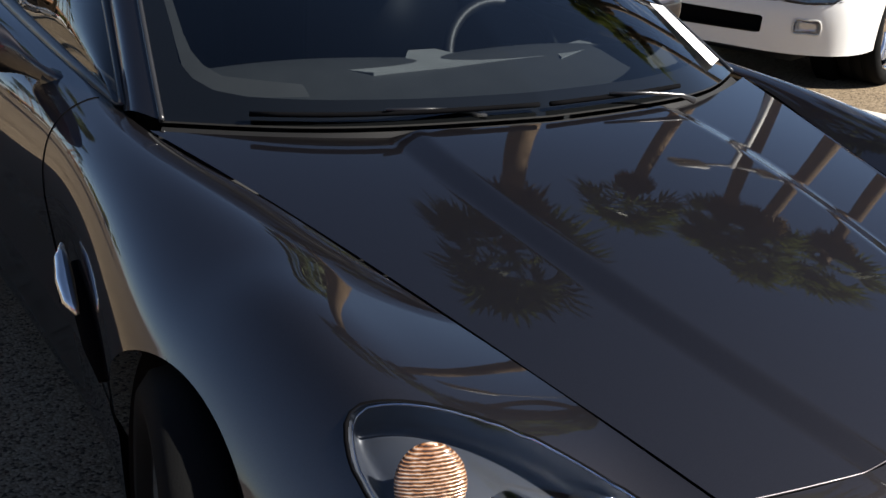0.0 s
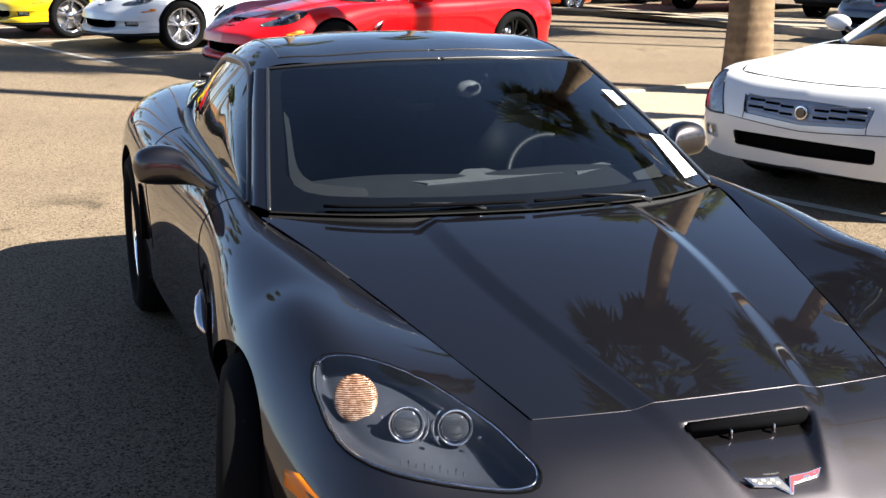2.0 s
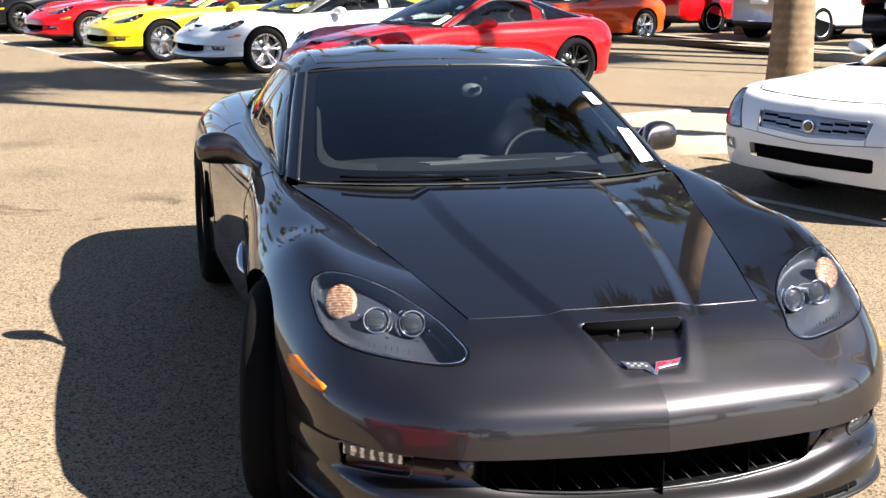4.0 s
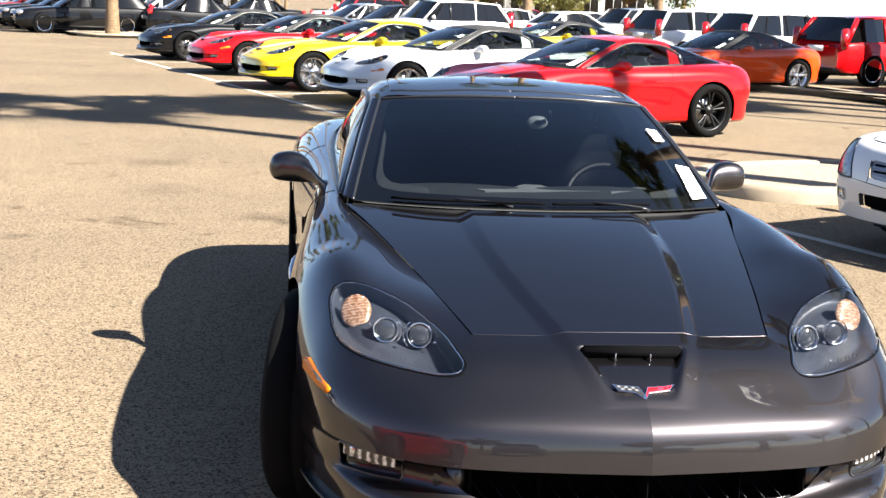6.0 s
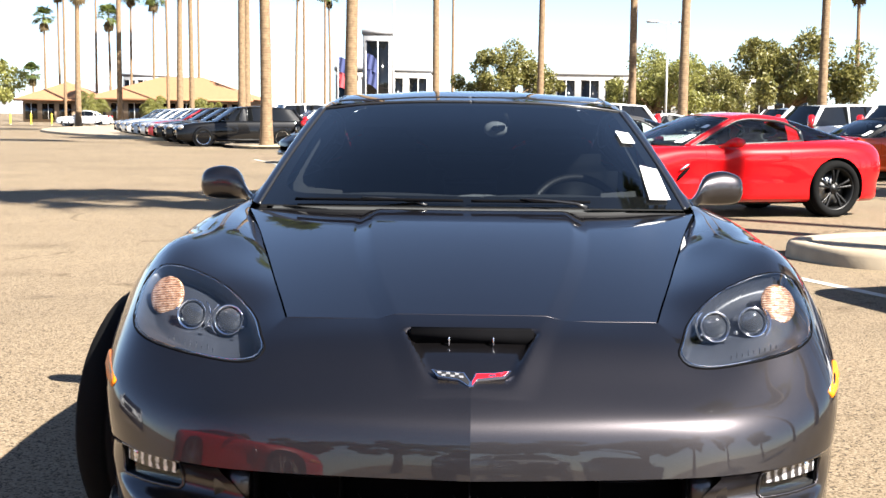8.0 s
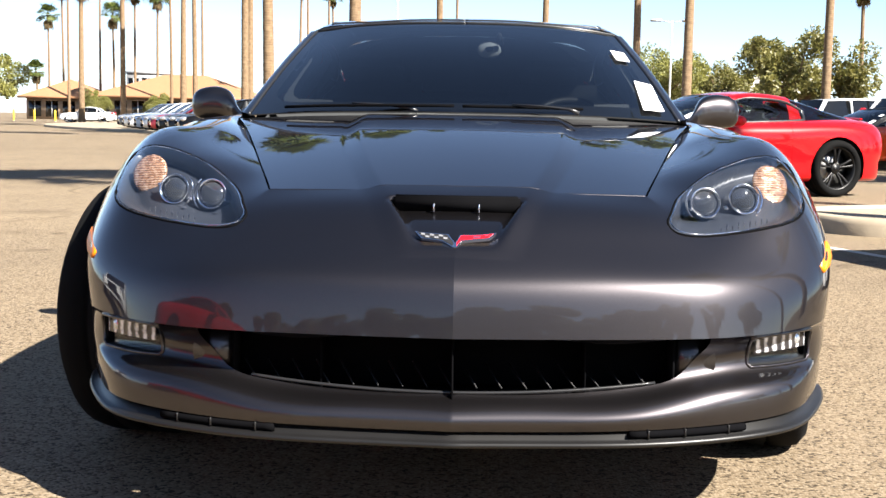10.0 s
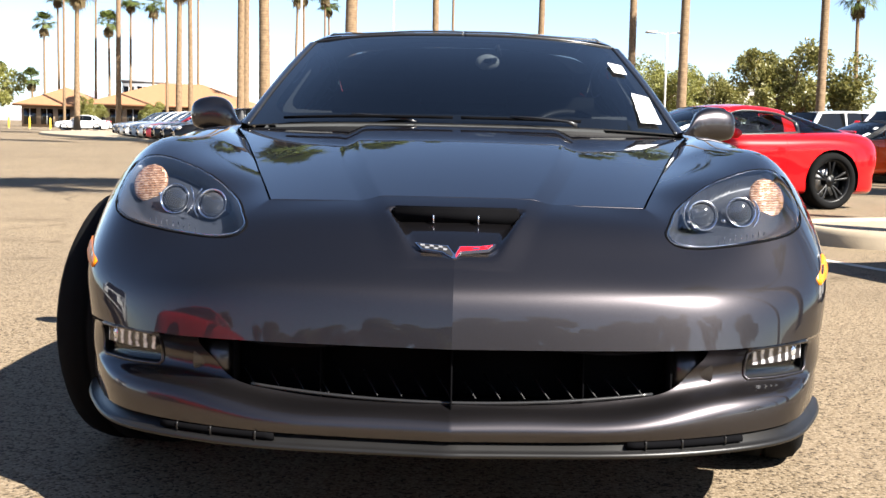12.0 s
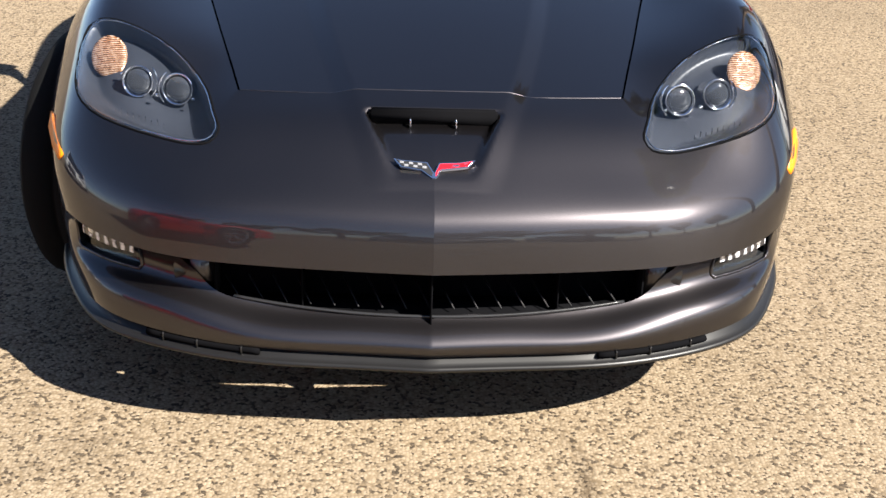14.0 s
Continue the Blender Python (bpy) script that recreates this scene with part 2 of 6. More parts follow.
def bark_material():
    m, t, p = nodes_of("palm_bark")
    co = t.nodes.new("ShaderNodeTexCoord").outputs["Object"]
    wv = put(t, "ShaderNodeTexWave", Scale=3.4, Distortion=5.0, Detail=4.0)
    wv.bands_direction = "Z"
    t.links.new(co, wv.inputs["Vector"])
    ns = put(t, "ShaderNodeTexNoise", Scale=7.0, Detail=6.0)
    t.links.new(co, ns.inputs["Vector"])
    mx = t.nodes.new("ShaderNodeMix")
    mx.inputs[0].default_value = .88
    t.links.new(wv.outputs["Fac"], mx.inputs[2])
    t.links.new(ns.outputs["Fac"], mx.inputs[3])
    c = ramp(t, mx.outputs[0], [(.2, (0.066, 0.040, 0.019)), (.5, (0.138, 0.088, 0.046)), (.8, (0.222, 0.152, 0.085))])
    t.links.new(c, p.inputs["Base Color"])
    p.inputs["Roughness"].default_value = .9
    b = put(t, "ShaderNodeBump", Strength=.5, Distance=.015)
    t.links.new(mx.outputs[0], b.inputs["Height"])
    t.links.new(b.outputs[0], p.inputs["Normal"])
    return m


def leaf_material(name, dark, light, sheen=.45):
    m, t, p = nodes_of(name)
    isl = t.nodes.new("ShaderNodeNewGeometry").outputs["Random Per Island"]
    c = ramp(t, isl, [(0, dark), (1, light)])
    t.links.new(c, p.inputs["Base Color"])
    p.inputs["Roughness"].default_value = sheen
    tr = put(t, "ShaderNodeBsdfTranslucent")
    t.links.new(c, tr.inputs[0])
    mix = t.nodes.new("ShaderNodeMixShader")
    mix.inputs[0].default_value = .40
    t.links.new(p.outputs[0], mix.inputs[1])
    t.links.new(tr.outputs[0], mix.inputs[2])
    t.links.new(mix.outputs[0], t.nodes["Material Output"].inputs[0])
    return m


ASPHALT = asphalt_material()
BARK = bark_material()
FROND = leaf_material("palm_leaf", (0.0376, 0.0606, 0.0125), (0.1201, 0.1409, 0.0313))
DRY_FROND = leaf_material("dry_palm_leaf", (.1008, .0648, .0252), (.18, .1296, .054), .7)
LEAF = leaf_material("tree_leaf", (0.0783, 0.0807, 0.0187), (0.2192, 0.1944, 0.0562))
PALE_LEAF = leaf_material("pale_tree_leaf", (0.1123, 0.1166, 0.0270), (0.2527, 0.2419, 0.0634))
KERB = plain("kerb_concrete", (.255, .208, .148), rough=.85, vary=.2, scale=5, bump=.5, bump_scale=60)
ISLAND_FILL = plain("island_gravel", (.2376, .1908, .1332), rough=.95, vary=.3, scale=22, bump=.8, bump_scale=90)
LINE_PAINT = plain("white_line_paint", (.3744, .3528, .3096), rough=.8, vary=.22, scale=9)
YELLOW_POST = plain("yellow_post_paint", (.576, .396, .0216), rough=.5)
STUCCO = plain("tan_stucco", (.2592, .1872, .1224), rough=.9, vary=.1, scale=2, bump=.3)
STUCCO_WHITE = plain("white_stucco", (.396, .3816, .36), rough=.9, vary=.06, scale=2)
ROOF_TILE = plain("orange_roof_tile", (.2376, .1152, .054), rough=.85, vary=.25, scale=6)
GREY_PANEL = plain("grey_wall_panel", (.216, .216, .2232), rough=.6)
POLE_GREY = plain("painted_pole", (.396, .3888, .3744), rough=.5)
WINDOW_DARK = plain("dark_window", (.003, .0035, .004), rough=.05)
SOFT_TOP = plain("black_soft_top", (.015, .015, .016), rough=.85, bump=.3, bump_scale=400)
# pale lilac-grey carries the distance haze in the base colour
HILL = plain("haze_painted_hill", (.2016, .1944, .216), rough=1.0, vary=.12, scale=.02)

# ---- shape of the low sports coupe: half sections, metres, x = 0 is its middle, nose towards -y ----
def natural(xs, ys, q):
    """A natural cubic spline through (xs, ys), read at q."""
    xs, ys, q = np.asarray(xs, float), np.asarray(ys, float), np.asarray(q, float)
    n = len(xs)
    h = np.diff(xs)
    a = np.zeros((n, n))
    b = np.zeros((n,) + ys.shape[1:])
    a[0, 0] = a[-1, -1] = 1
    for i in range(1, n - 1):
        a[i, i - 1], a[i, i], a[i, i + 1] = h[i - 1], 2 * (h[i - 1] + h[i]), h[i]
        b[i] = 6 * ((ys[i + 1] - ys[i]) / h[i] - (ys[i] - ys[i - 1]) / h[i - 1])
    m = np.linalg.solve(a, b)
    k = np.clip(np.searchsorted(xs, q) - 1, 0, n - 2)
    t0, t1, hh = q - xs[k], xs[k + 1] - q, h[k]
    if ys.ndim > 1:
        t0, t1, hh = t0[:, None], t1[:, None], hh[:, None]
    return (m[k] * t1 ** 3 + m[k + 1] * t0 ** 3) / (6 * hh) + (ys[k] / hh - m[k] * hh / 6) * t1 + (ys[k + 1] / hh - m[k + 1] * hh / 6) * t0


def surface(net, nu, nv):
    """A smooth sheet through a net of points (rows x columns x 3), nu samples along the rows, nv along the columns."""
    net = np.asarray(net, float)
    mid = net[:, net.shape[1] // 2]
    u = np.concatenate([[0], np.cumsum(np.linalg.norm(np.diff(mid, axis=0), axis=1))])
    qu = np.linspace(0, u[-1], nu)
    cols = np.stack([natural(u, net[:, j], qu) for j in range(net.shape[1])], 1)
    v = np.concatenate([[0], np.cumsum(np.linalg.norm(np.diff(net, axis=1), axis=2).mean(0))])
    qv = np.linspace(0, v[-1], nv)
    out = np.stack([natural(v, cols[i], qv) for i in range(nu)], 0)
    return out, qu, qv, u, v


# stations from the middle of the nose round the side to the middle of the tail;
# columns: inner edge at bonnet or window line, crown, shoulder, side, lower side, crease at the bottom
UPPER = [
    [(0, -.030, .6965), (0, -.130, .667), (0, -.246, .602), (0, -.326, .547), (0, -.355, .490), (0, -.365, .425)],
    [(.15, -.027, .696), (.16, -.125, .666), (.165, -.236, .602), (.17, -.313, .547), (.175, -.341, .490), (.175, -.351, .425)],
    [(.30, -.016, .6905), (.32, -.108, .661), (.335, -.213, .600), (.35, -.291, .547), (.36, -.319, .490), (.36, -.330, .425)],
    [(.421, 0, .6885), (.456, -.085, .654), (.49, -.178, .598), (.514, -.250, .547), (.528, -.280, .490), (.53, -.291, .425)],
    [(.455, .14, .712), (.540, .055, .692), (.61, -.055, .645), (.653, -.143, .567), (.681, -.183, .493), (.685, -.196, .425)],
    [(.49, .28, .735), (.615, .205, .750), (.715, .085, .718), (.778, -.015, .592), (.794, -.064, .490), (.792, -.068, .425)],
    [(.535, .47, .760), (.660, .430, .792), (.774, .320, .785), (.850, .165, .622), (.853, .075, .500), (.846, .072, .425)],
    [(.585, .68, .787), (.705, .670, .825), (.838, .630, .786), (.920, .580, .650), (.932, .560, .500), (.928, .560, .425)],
    [(.645, .93, .815), (.738, .930, .842), (.845, .930, .800), (.900, .930, .665), (.886, .930, .500), (.878, .930, .420)],
    [(.72, 1.22, .842), (.768, 1.23, .850), (.842, 1.25, .805), (.866, 1.26, .670), (.842, 1.27, .500), (.845, 1.27, .420)],
    [(.735, 1.55, .862), (.775, 1.55, .853), (.835, 1.55, .800), (.860, 1.55, .670), (.842, 1.55, .500), (.846, 1.55, .420)],
    [(.74, 2.10, .880), (.785, 2.10, .866), (.850, 2.10, .800), (.874, 2.10, .670), (.860, 2.10, .500), (.860, 2.10, .420)],
    [(.73, 2.65, .900), (.80, 2.65, .885), (.885, 2.65, .810), (.908, 2.65, .670), (.898, 2.65, .500), (.894, 2.65, .420)],
    [(.66, 3.20, .925), (.77, 3.20, .910), (.890, 3.20, .830), (.918, 3.20, .670), (.922, 3.20, .500), (.916, 3.20, .420)],
    [(.58, 3.62, .930), (.70, 3.66, .915), (.830, 3.70, .830), (.890, 3.72, .670), (.892, 3.72, .500), (.885, 3.71, .420)],
    [(.50, 3.84, .925), (.60, 3.89, .900), (.700, 3.95, .820), (.750, 3.98, .670), (.750, 3.97, .500), (.740, 3.95, .420)],
    [(.25, 3.93, .930), (.30, 3.98, .900), (.330, 4.04, .820), (.350, 4.06, .670), (.350, 4.05, .500), (.350, 4.02, .420)],
    [(0, 3.95, .930), (0, 4.00, .900), (0, 4.06, .820), (0, 4.085, .670), (0, 4.07, .500), (0, 4.04, .420)],
]
AXLES, TRACK = (.545, 3.23), (.80, .775)


def inner_edge():
    """The fender's inner edge from the bonnet's front corner to the windscreen."""
    net = np.asarray(UPPER, float)
    mid = net[:, net.shape[1] // 2]
    u = np.concatenate([[0], np.cumsum(np.linalg.norm(np.diff(mid, axis=0), axis=1))])
    return natural(u[3:10], net[3:10, 0], np.linspace(u[3], u[9], 500))


EDGE = inner_edge()


def hood_edge(y):
    """Half width and height of the bonnet's side edge at y."""
    o = np.argsort(EDGE[:, 1])
    return np.interp(y, EDGE[o, 1], EDGE[o, 0]), .690 + .168 * y - .035 * y * y


def flank(k):
    """A straight ramp from 0 to 1 with short rounded feet."""
    g = np.linspace(-.5, 1.5, 401)
    w = np.clip(g, 0, 1)
    n = 36
    w = np.convolve(np.pad(w, n, mode="edge"), np.ones(2 * n + 1) / (2 * n + 1), "valid")
    return np.interp(k, g, w)


def hood_sheet(nx, ny):
    """The right half of the bonnet, nx points from the middle outwards, ny from front to back."""
    s = np.linspace(0, 1, nx)
    t = np.linspace(0, 1, ny)
    out = np.zeros((ny, nx, 3))
    for i, a in enumerate(t):
        ye = 1.22 * a
        xe, ze = (float(v[0]) for v in hood_edge(np.array([ye])))
        x = xe * s
        front = -.030 * (1 - s ** 2.2)
        back = -.26 * (1 - s ** 2)
        y = ye + front * (1 - a) ** 2 + back * a ** 2
        crown = .0045 + .003 * a + .048 * a * (1 - a)
        z = ze + crown * (1 - s ** 2)
        width = .042 + .008 * a
        inner = .190 + .30 * a - .18 * a * a - width / 2
        k = (inner + width - x) / width
        z += (.0115 + .003 * a) * flank(k)
        out[i] = np.stack([x, y, z], 1)
    return out


# windscreen, roof and tail glass: rows from base to top, columns from the middle outwards
SCREEN = [
    [(0, .985, .872), (.25, 1.012, .871), (.48, 1.085, .866), (.69, 1.235, .856)],
    [(0, 1.255, 1.000), (.235, 1.275, .998), (.455, 1.335, .988), (.648, 1.455, .968)],
    [(0, 1.530, 1.110), (.215, 1.545, 1.108), (.425, 1.590, 1.096), (.602, 1.685, 1.075)],
    [(0, 1.815, 1.202), (.20, 1.825, 1.200), (.395, 1.855, 1.190), (.556, 1.920, 1.172)],
]
ROOF = [
    [(0, 1.815, 1.206), (.20, 1.825, 1.204), (.395, 1.855, 1.194), (.556, 1.920, 1.176), (.590, 1.93, 1.150)],
    [(0, 2.15, 1.244), (.20, 2.15, 1.242), (.40, 2.15, 1.230), (.555, 2.15, 1.202), (.600, 2.15, 1.165)],
    [(0, 2.45, 1.246), (.20, 2.45, 1.243), (.39, 2.45, 1.230), (.545, 2.45, 1.198), (.590, 2.45, 1.160)],
    [(0, 2.75, 1.216), (.20, 2.75, 1.212), (.38, 2.75, 1.196), (.525, 2.75, 1.160), (.575, 2.75, 1.115)],
]
HATCH = [
    ROOF[3],
    [(0, 3.10, 1.135), (.19, 3.10, 1.131), (.36, 3.10, 1.112), (.500, 3.10, 1.070), (.570, 3.10, 1.000)],
    [(0, 3.45, 1.035), (.19, 3.45, 1.031), (.36, 3.45, 1.015), (.500, 3.45, .985), (.600, 3.45, .935)],
    [(0, 3.75, .955), (.18, 3.75, .953), (.34, 3.75, .947), (.460, 3.75, .940), (.545, 3.74, .928)],
    [(0, 3.95, .930), (.16, 3.945, .930), (.30, 3.92, .929), (.400, 3.89, .928), (.500, 3.84, .925)],
]

# lower nose: crease, top and foot of the recess, ledge, chin, underside
NOSE = [
    [(0, -.365, .425), (0, -.335, .410), (0, -.315, .310), (0, -.345, .293), (0, -.378, .268), (0, -.375, .243)],
    [(.175, -.351, .425), (.175, -.322, .410), (.175, -.304, .310), (.175, -.334, .293), (.178, -.364, .268), (.178, -.361, .243)],
    [(.36, -.330, .425), (.36, -.303, .412), (.36, -.285, .315), (.362, -.318, .297), (.365, -.348, .272), (.365, -.345, .246)],
    [(.53, -.291, .425), (.522, -.266, .412), (.520, -.250, .335), (.530, -.282, .318), (.537, -.300, .285), (.537, -.297, .250)],
    [(.685, -.196, .425), (.672, -.175, .414), (.668, -.165, .338), (.690, -.187, .322), (.700, -.197, .288), (.700, -.195, .254)],
    [(.792, -.068, .425), (.785, -.060, .415), (.782, -.055, .340), (.786, -.060, .325), (.786, -.062, .290), (.782, -.060, .257)],
    [(.846, .072, .425), (.844, .072, .415), (.842, .073, .345), (.838, .073, .330), (.838, .073, .295), (.834, .073, .262)],
    [(.876, .190, .425), (.875, .190, .415), (.872, .190, .345), (.866, .190, .330), (.866, .190, .295), (.862, .190, .262)],
]
# outline of a headlamp, in plan
LAMP = [(.752, .256), (.692, .230), (.615, .188), (.538, .110), (.481, -.006), (.456, -.092), (.449, -.124), (.462, -.146), (.492, -.147),
        (.552, -.124), (.64, -.080), (.728, -.018), (.770, .038), (.794, .110), (.800, .180), (.797, .238), (.780, .264)]

# ---- mesh tools ----
def mesh_of(name, v, f, mat, smooth=True):
    me = bpy.data.meshes.new(name)
    me.from_pydata([tuple(map(float, p)) for p in v], [], [tuple(int(i) for i in q) for q in f])
    if smooth:
        me.polygons.foreach_set("use_smooth", [True] * len(me.polygons))
    me.materials.append(mat)
    me.update()
    return me


def part(name, bm, mat, parent, label=""):
    """Links a bmesh, or points and faces, as one mesh object under a thing or under a part."""
    if isinstance(bm, tuple):
        me = mesh_of(name, bm[0], bm[1], mat, bm[2] if len(bm) > 2 else True)
    else:
        me = bpy.data.meshes.new(name)
        bm.to_mesh(me)
        bm.free()
        me.materials.append(mat)
    ob = new(name, me)
    ob.parent = parent
    return tagged(ob, label)


def grid_faces(nu, nv):
    i = np.arange(nu - 1)[:, None] * nv + np.arange(nv - 1)[None, :]
    return np.stack([i, i + nv, i + nv + 1, i + 1], -1).reshape(-1, 4)


def sheet_normals(v, f):
    n = np.zeros_like(v)
    fn = np.cross(v[f[:, 2]] - v[f[:, 0]], v[f[:, 3]] - v[f[:, 1]])
    for k in range(4):
        np.add.at(n, f[:, k], fn)
    return n / np.maximum(np.linalg.norm(n, axis=1, keepdims=True), 1e-12)


def inside(p, poly):
    x, y = p[:, 0], p[:, 1]
    r = np.zeros(len(p), bool)
    for (x0, y0), (x1, y1) in zip(poly, np.roll(poly, -1, 0)):
        c = (y0 > y) != (y1 > y)
        r ^= c & (x < (x1 - x0) * (y - y0) / ((y1 - y0) if y1 != y0 else 1e-12) + x0)
    return r


def closed(poly, n):
    """A smooth closed outline through poly with n points."""
    p = np.asarray(poly, float)
    q = np.concatenate([p[-3:], p, p[:3]])
    s = np.concatenate([[0], np.cumsum(np.linalg.norm(np.diff(q, axis=0), axis=1))])
    return natural(s, q, np.linspace(s[3], s[len(p) + 3], n, endpoint=False))


def corners(poly, step=.01):
    """An outline with straight sides, cut into short steps."""
    out = []
    for a, b in zip(poly, poly[1:] + poly[:1]):
        n = max(1, int(math.dist(a, b) / step))
        out += [(a[0] + (b[0] - a[0]) * i / n, a[1] + (b[1] - a[1]) * i / n) for i in range(n)]
    return np.array(out)


def trim(v, f, axes, poly, keep_inside, where=None):
    """Cuts a sheet along an outline given in the plane of two axes; its edge is laid on the outline."""
    v, poly = v.copy(), np.asarray(poly, float)
    a, b = axes
    c = 3 - a - b
    mid = v[f].mean(1)
    hit = inside(mid[:, [a, b]], poly)
    if where is not None:
        hit &= where(mid)
    keep = hit if keep_inside else ~hit
    nrm = sheet_normals(v, f)
    edge = np.intersect1d(f[keep].ravel(), f[~keep].ravel())
    for i in edge:
        p = v[i, [a, b]]
        p0, p1 = poly, np.roll(poly, -1, 0)
        d = p1 - p0
        k = np.clip(((p - p0) * d).sum(1) / np.maximum((d * d).sum(1), 1e-12), 0, 1)
        q = p0 + d * k[:, None]
        j = np.argmin(((q - p) ** 2).sum(1))
        m = q[j] - p
        n = nrm[i]
        v[i, a], v[i, b] = q[j]
        if abs(n[c]) > .15:
            v[i, c] -= (n[a] * m[0] + n[b] * m[1]) / n[c]
    return v, f[keep]


def both(v, f):
    """A half sheet and its mirror image, joined in the middle."""
    w = v * [-1, 1, 1]
    vv = np.concatenate([v, w])
    ff = np.concatenate([f, f[:, ::-1] + len(v)])
    key = np.round(vv / 2e-4).astype(int)
    _, first, inv = np.unique(key, axis=0, return_index=True, return_inverse=True)
    return vv[first], inv.ravel()[ff]


def flip(v):
    return np.asarray(v) * [-1, 1, 1]


def used(v, f):
    u, inv = np.unique(np.asarray(f).ravel(), return_inverse=True)
    return v[u], inv.reshape(np.asarray(f).shape)


def tube(path, r, n=6, loop=False):
    """A round bar along a path; r is one radius or one for each point."""
    p = np.asarray(path, float)
    r = np.broadcast_to(r, len(p))
    d = (np.roll(p, -1, 0) - np.roll(p, 1, 0)) if loop else np.gradient(p, axis=0)
    d /= np.maximum(np.linalg.norm(d, axis=1, keepdims=True), 1e-9)
    up = np.array([0, 0, 1.0]) if abs(d[:, 2]).max() < .95 else np.array([.31, .95, 0.05])
    a = np.cross(d, up)
    a /= np.maximum(np.linalg.norm(a, axis=1, keepdims=True), 1e-9)
    b = np.cross(a, d)
    t = np.arange(n) / n * 2 * math.pi
    v = (p[:, None] + r[:, None, None] * (a[:, None] * np.cos(t)[None, :, None] + b[:, None] * np.sin(t)[None, :, None])).reshape(-1, 3)
    f = []
    m = len(p)
    for i in range(m if loop else m - 1):
        for k in range(n):
            i2, k2 = (i + 1) % m, (k + 1) % n
            f.append((i * n + k, i * n + k2, i2 * n + k2, i2 * n + k))
    if not loop:
        f += [tuple(range(n))[::-1], tuple((m - 1) * n + k for k in range(n))]
    return v, f


def lathe(profile, n=32, axis="x"):
    """Profile of (along the axis, radius) turned round the axis."""
    v = []
    for a, r in profile:
        for k in range(n):
            t = 2 * math.pi * k / n
            p = (a, r * math.cos(t), r * math.sin(t))
            v.append(p if axis == "x" else (p[1], a, p[2]) if axis == "y" else (p[1], p[2], a))
    f = [(i * n + k, (i + 1) * n + k, (i + 1) * n + (k + 1) % n, i * n + (k + 1) % n) for i in range(len(profile) - 1) for k in range(n)]
    return np.array(v), f


def rounded(x0, x1, y0, y1, z0, z1, r=.01, seg=2, m=None):
    """A box with rounded edges as a bmesh."""
    bm = bmesh.new()
    bmesh.ops.create_cube(bm, size=1, matrix=Matrix.Translation(((x0 + x1) / 2, (y0 + y1) / 2, (z0 + z1) / 2)) @ Matrix.Diagonal((x1 - x0, y1 - y0, z1 - z0, 1)))
    bmesh.ops.bevel(bm, geom=list(bm.edges), offset=min(r, .49 * min(x1 - x0, y1 - y0, z1 - z0)), segments=seg, affect="EDGES")
    for fc in bm.faces:
        fc.smooth = True
    if m is not None:
        bmesh.ops.transform(bm, matrix=m, verts=bm.verts)
    return bm


def thing(name, label, category, place=None, group=""):
    ob = new(name)
    ob.empty_display_size = .2
    if place is not None:
        ob.matrix_world = place
    return tagged(ob, label, category, group)


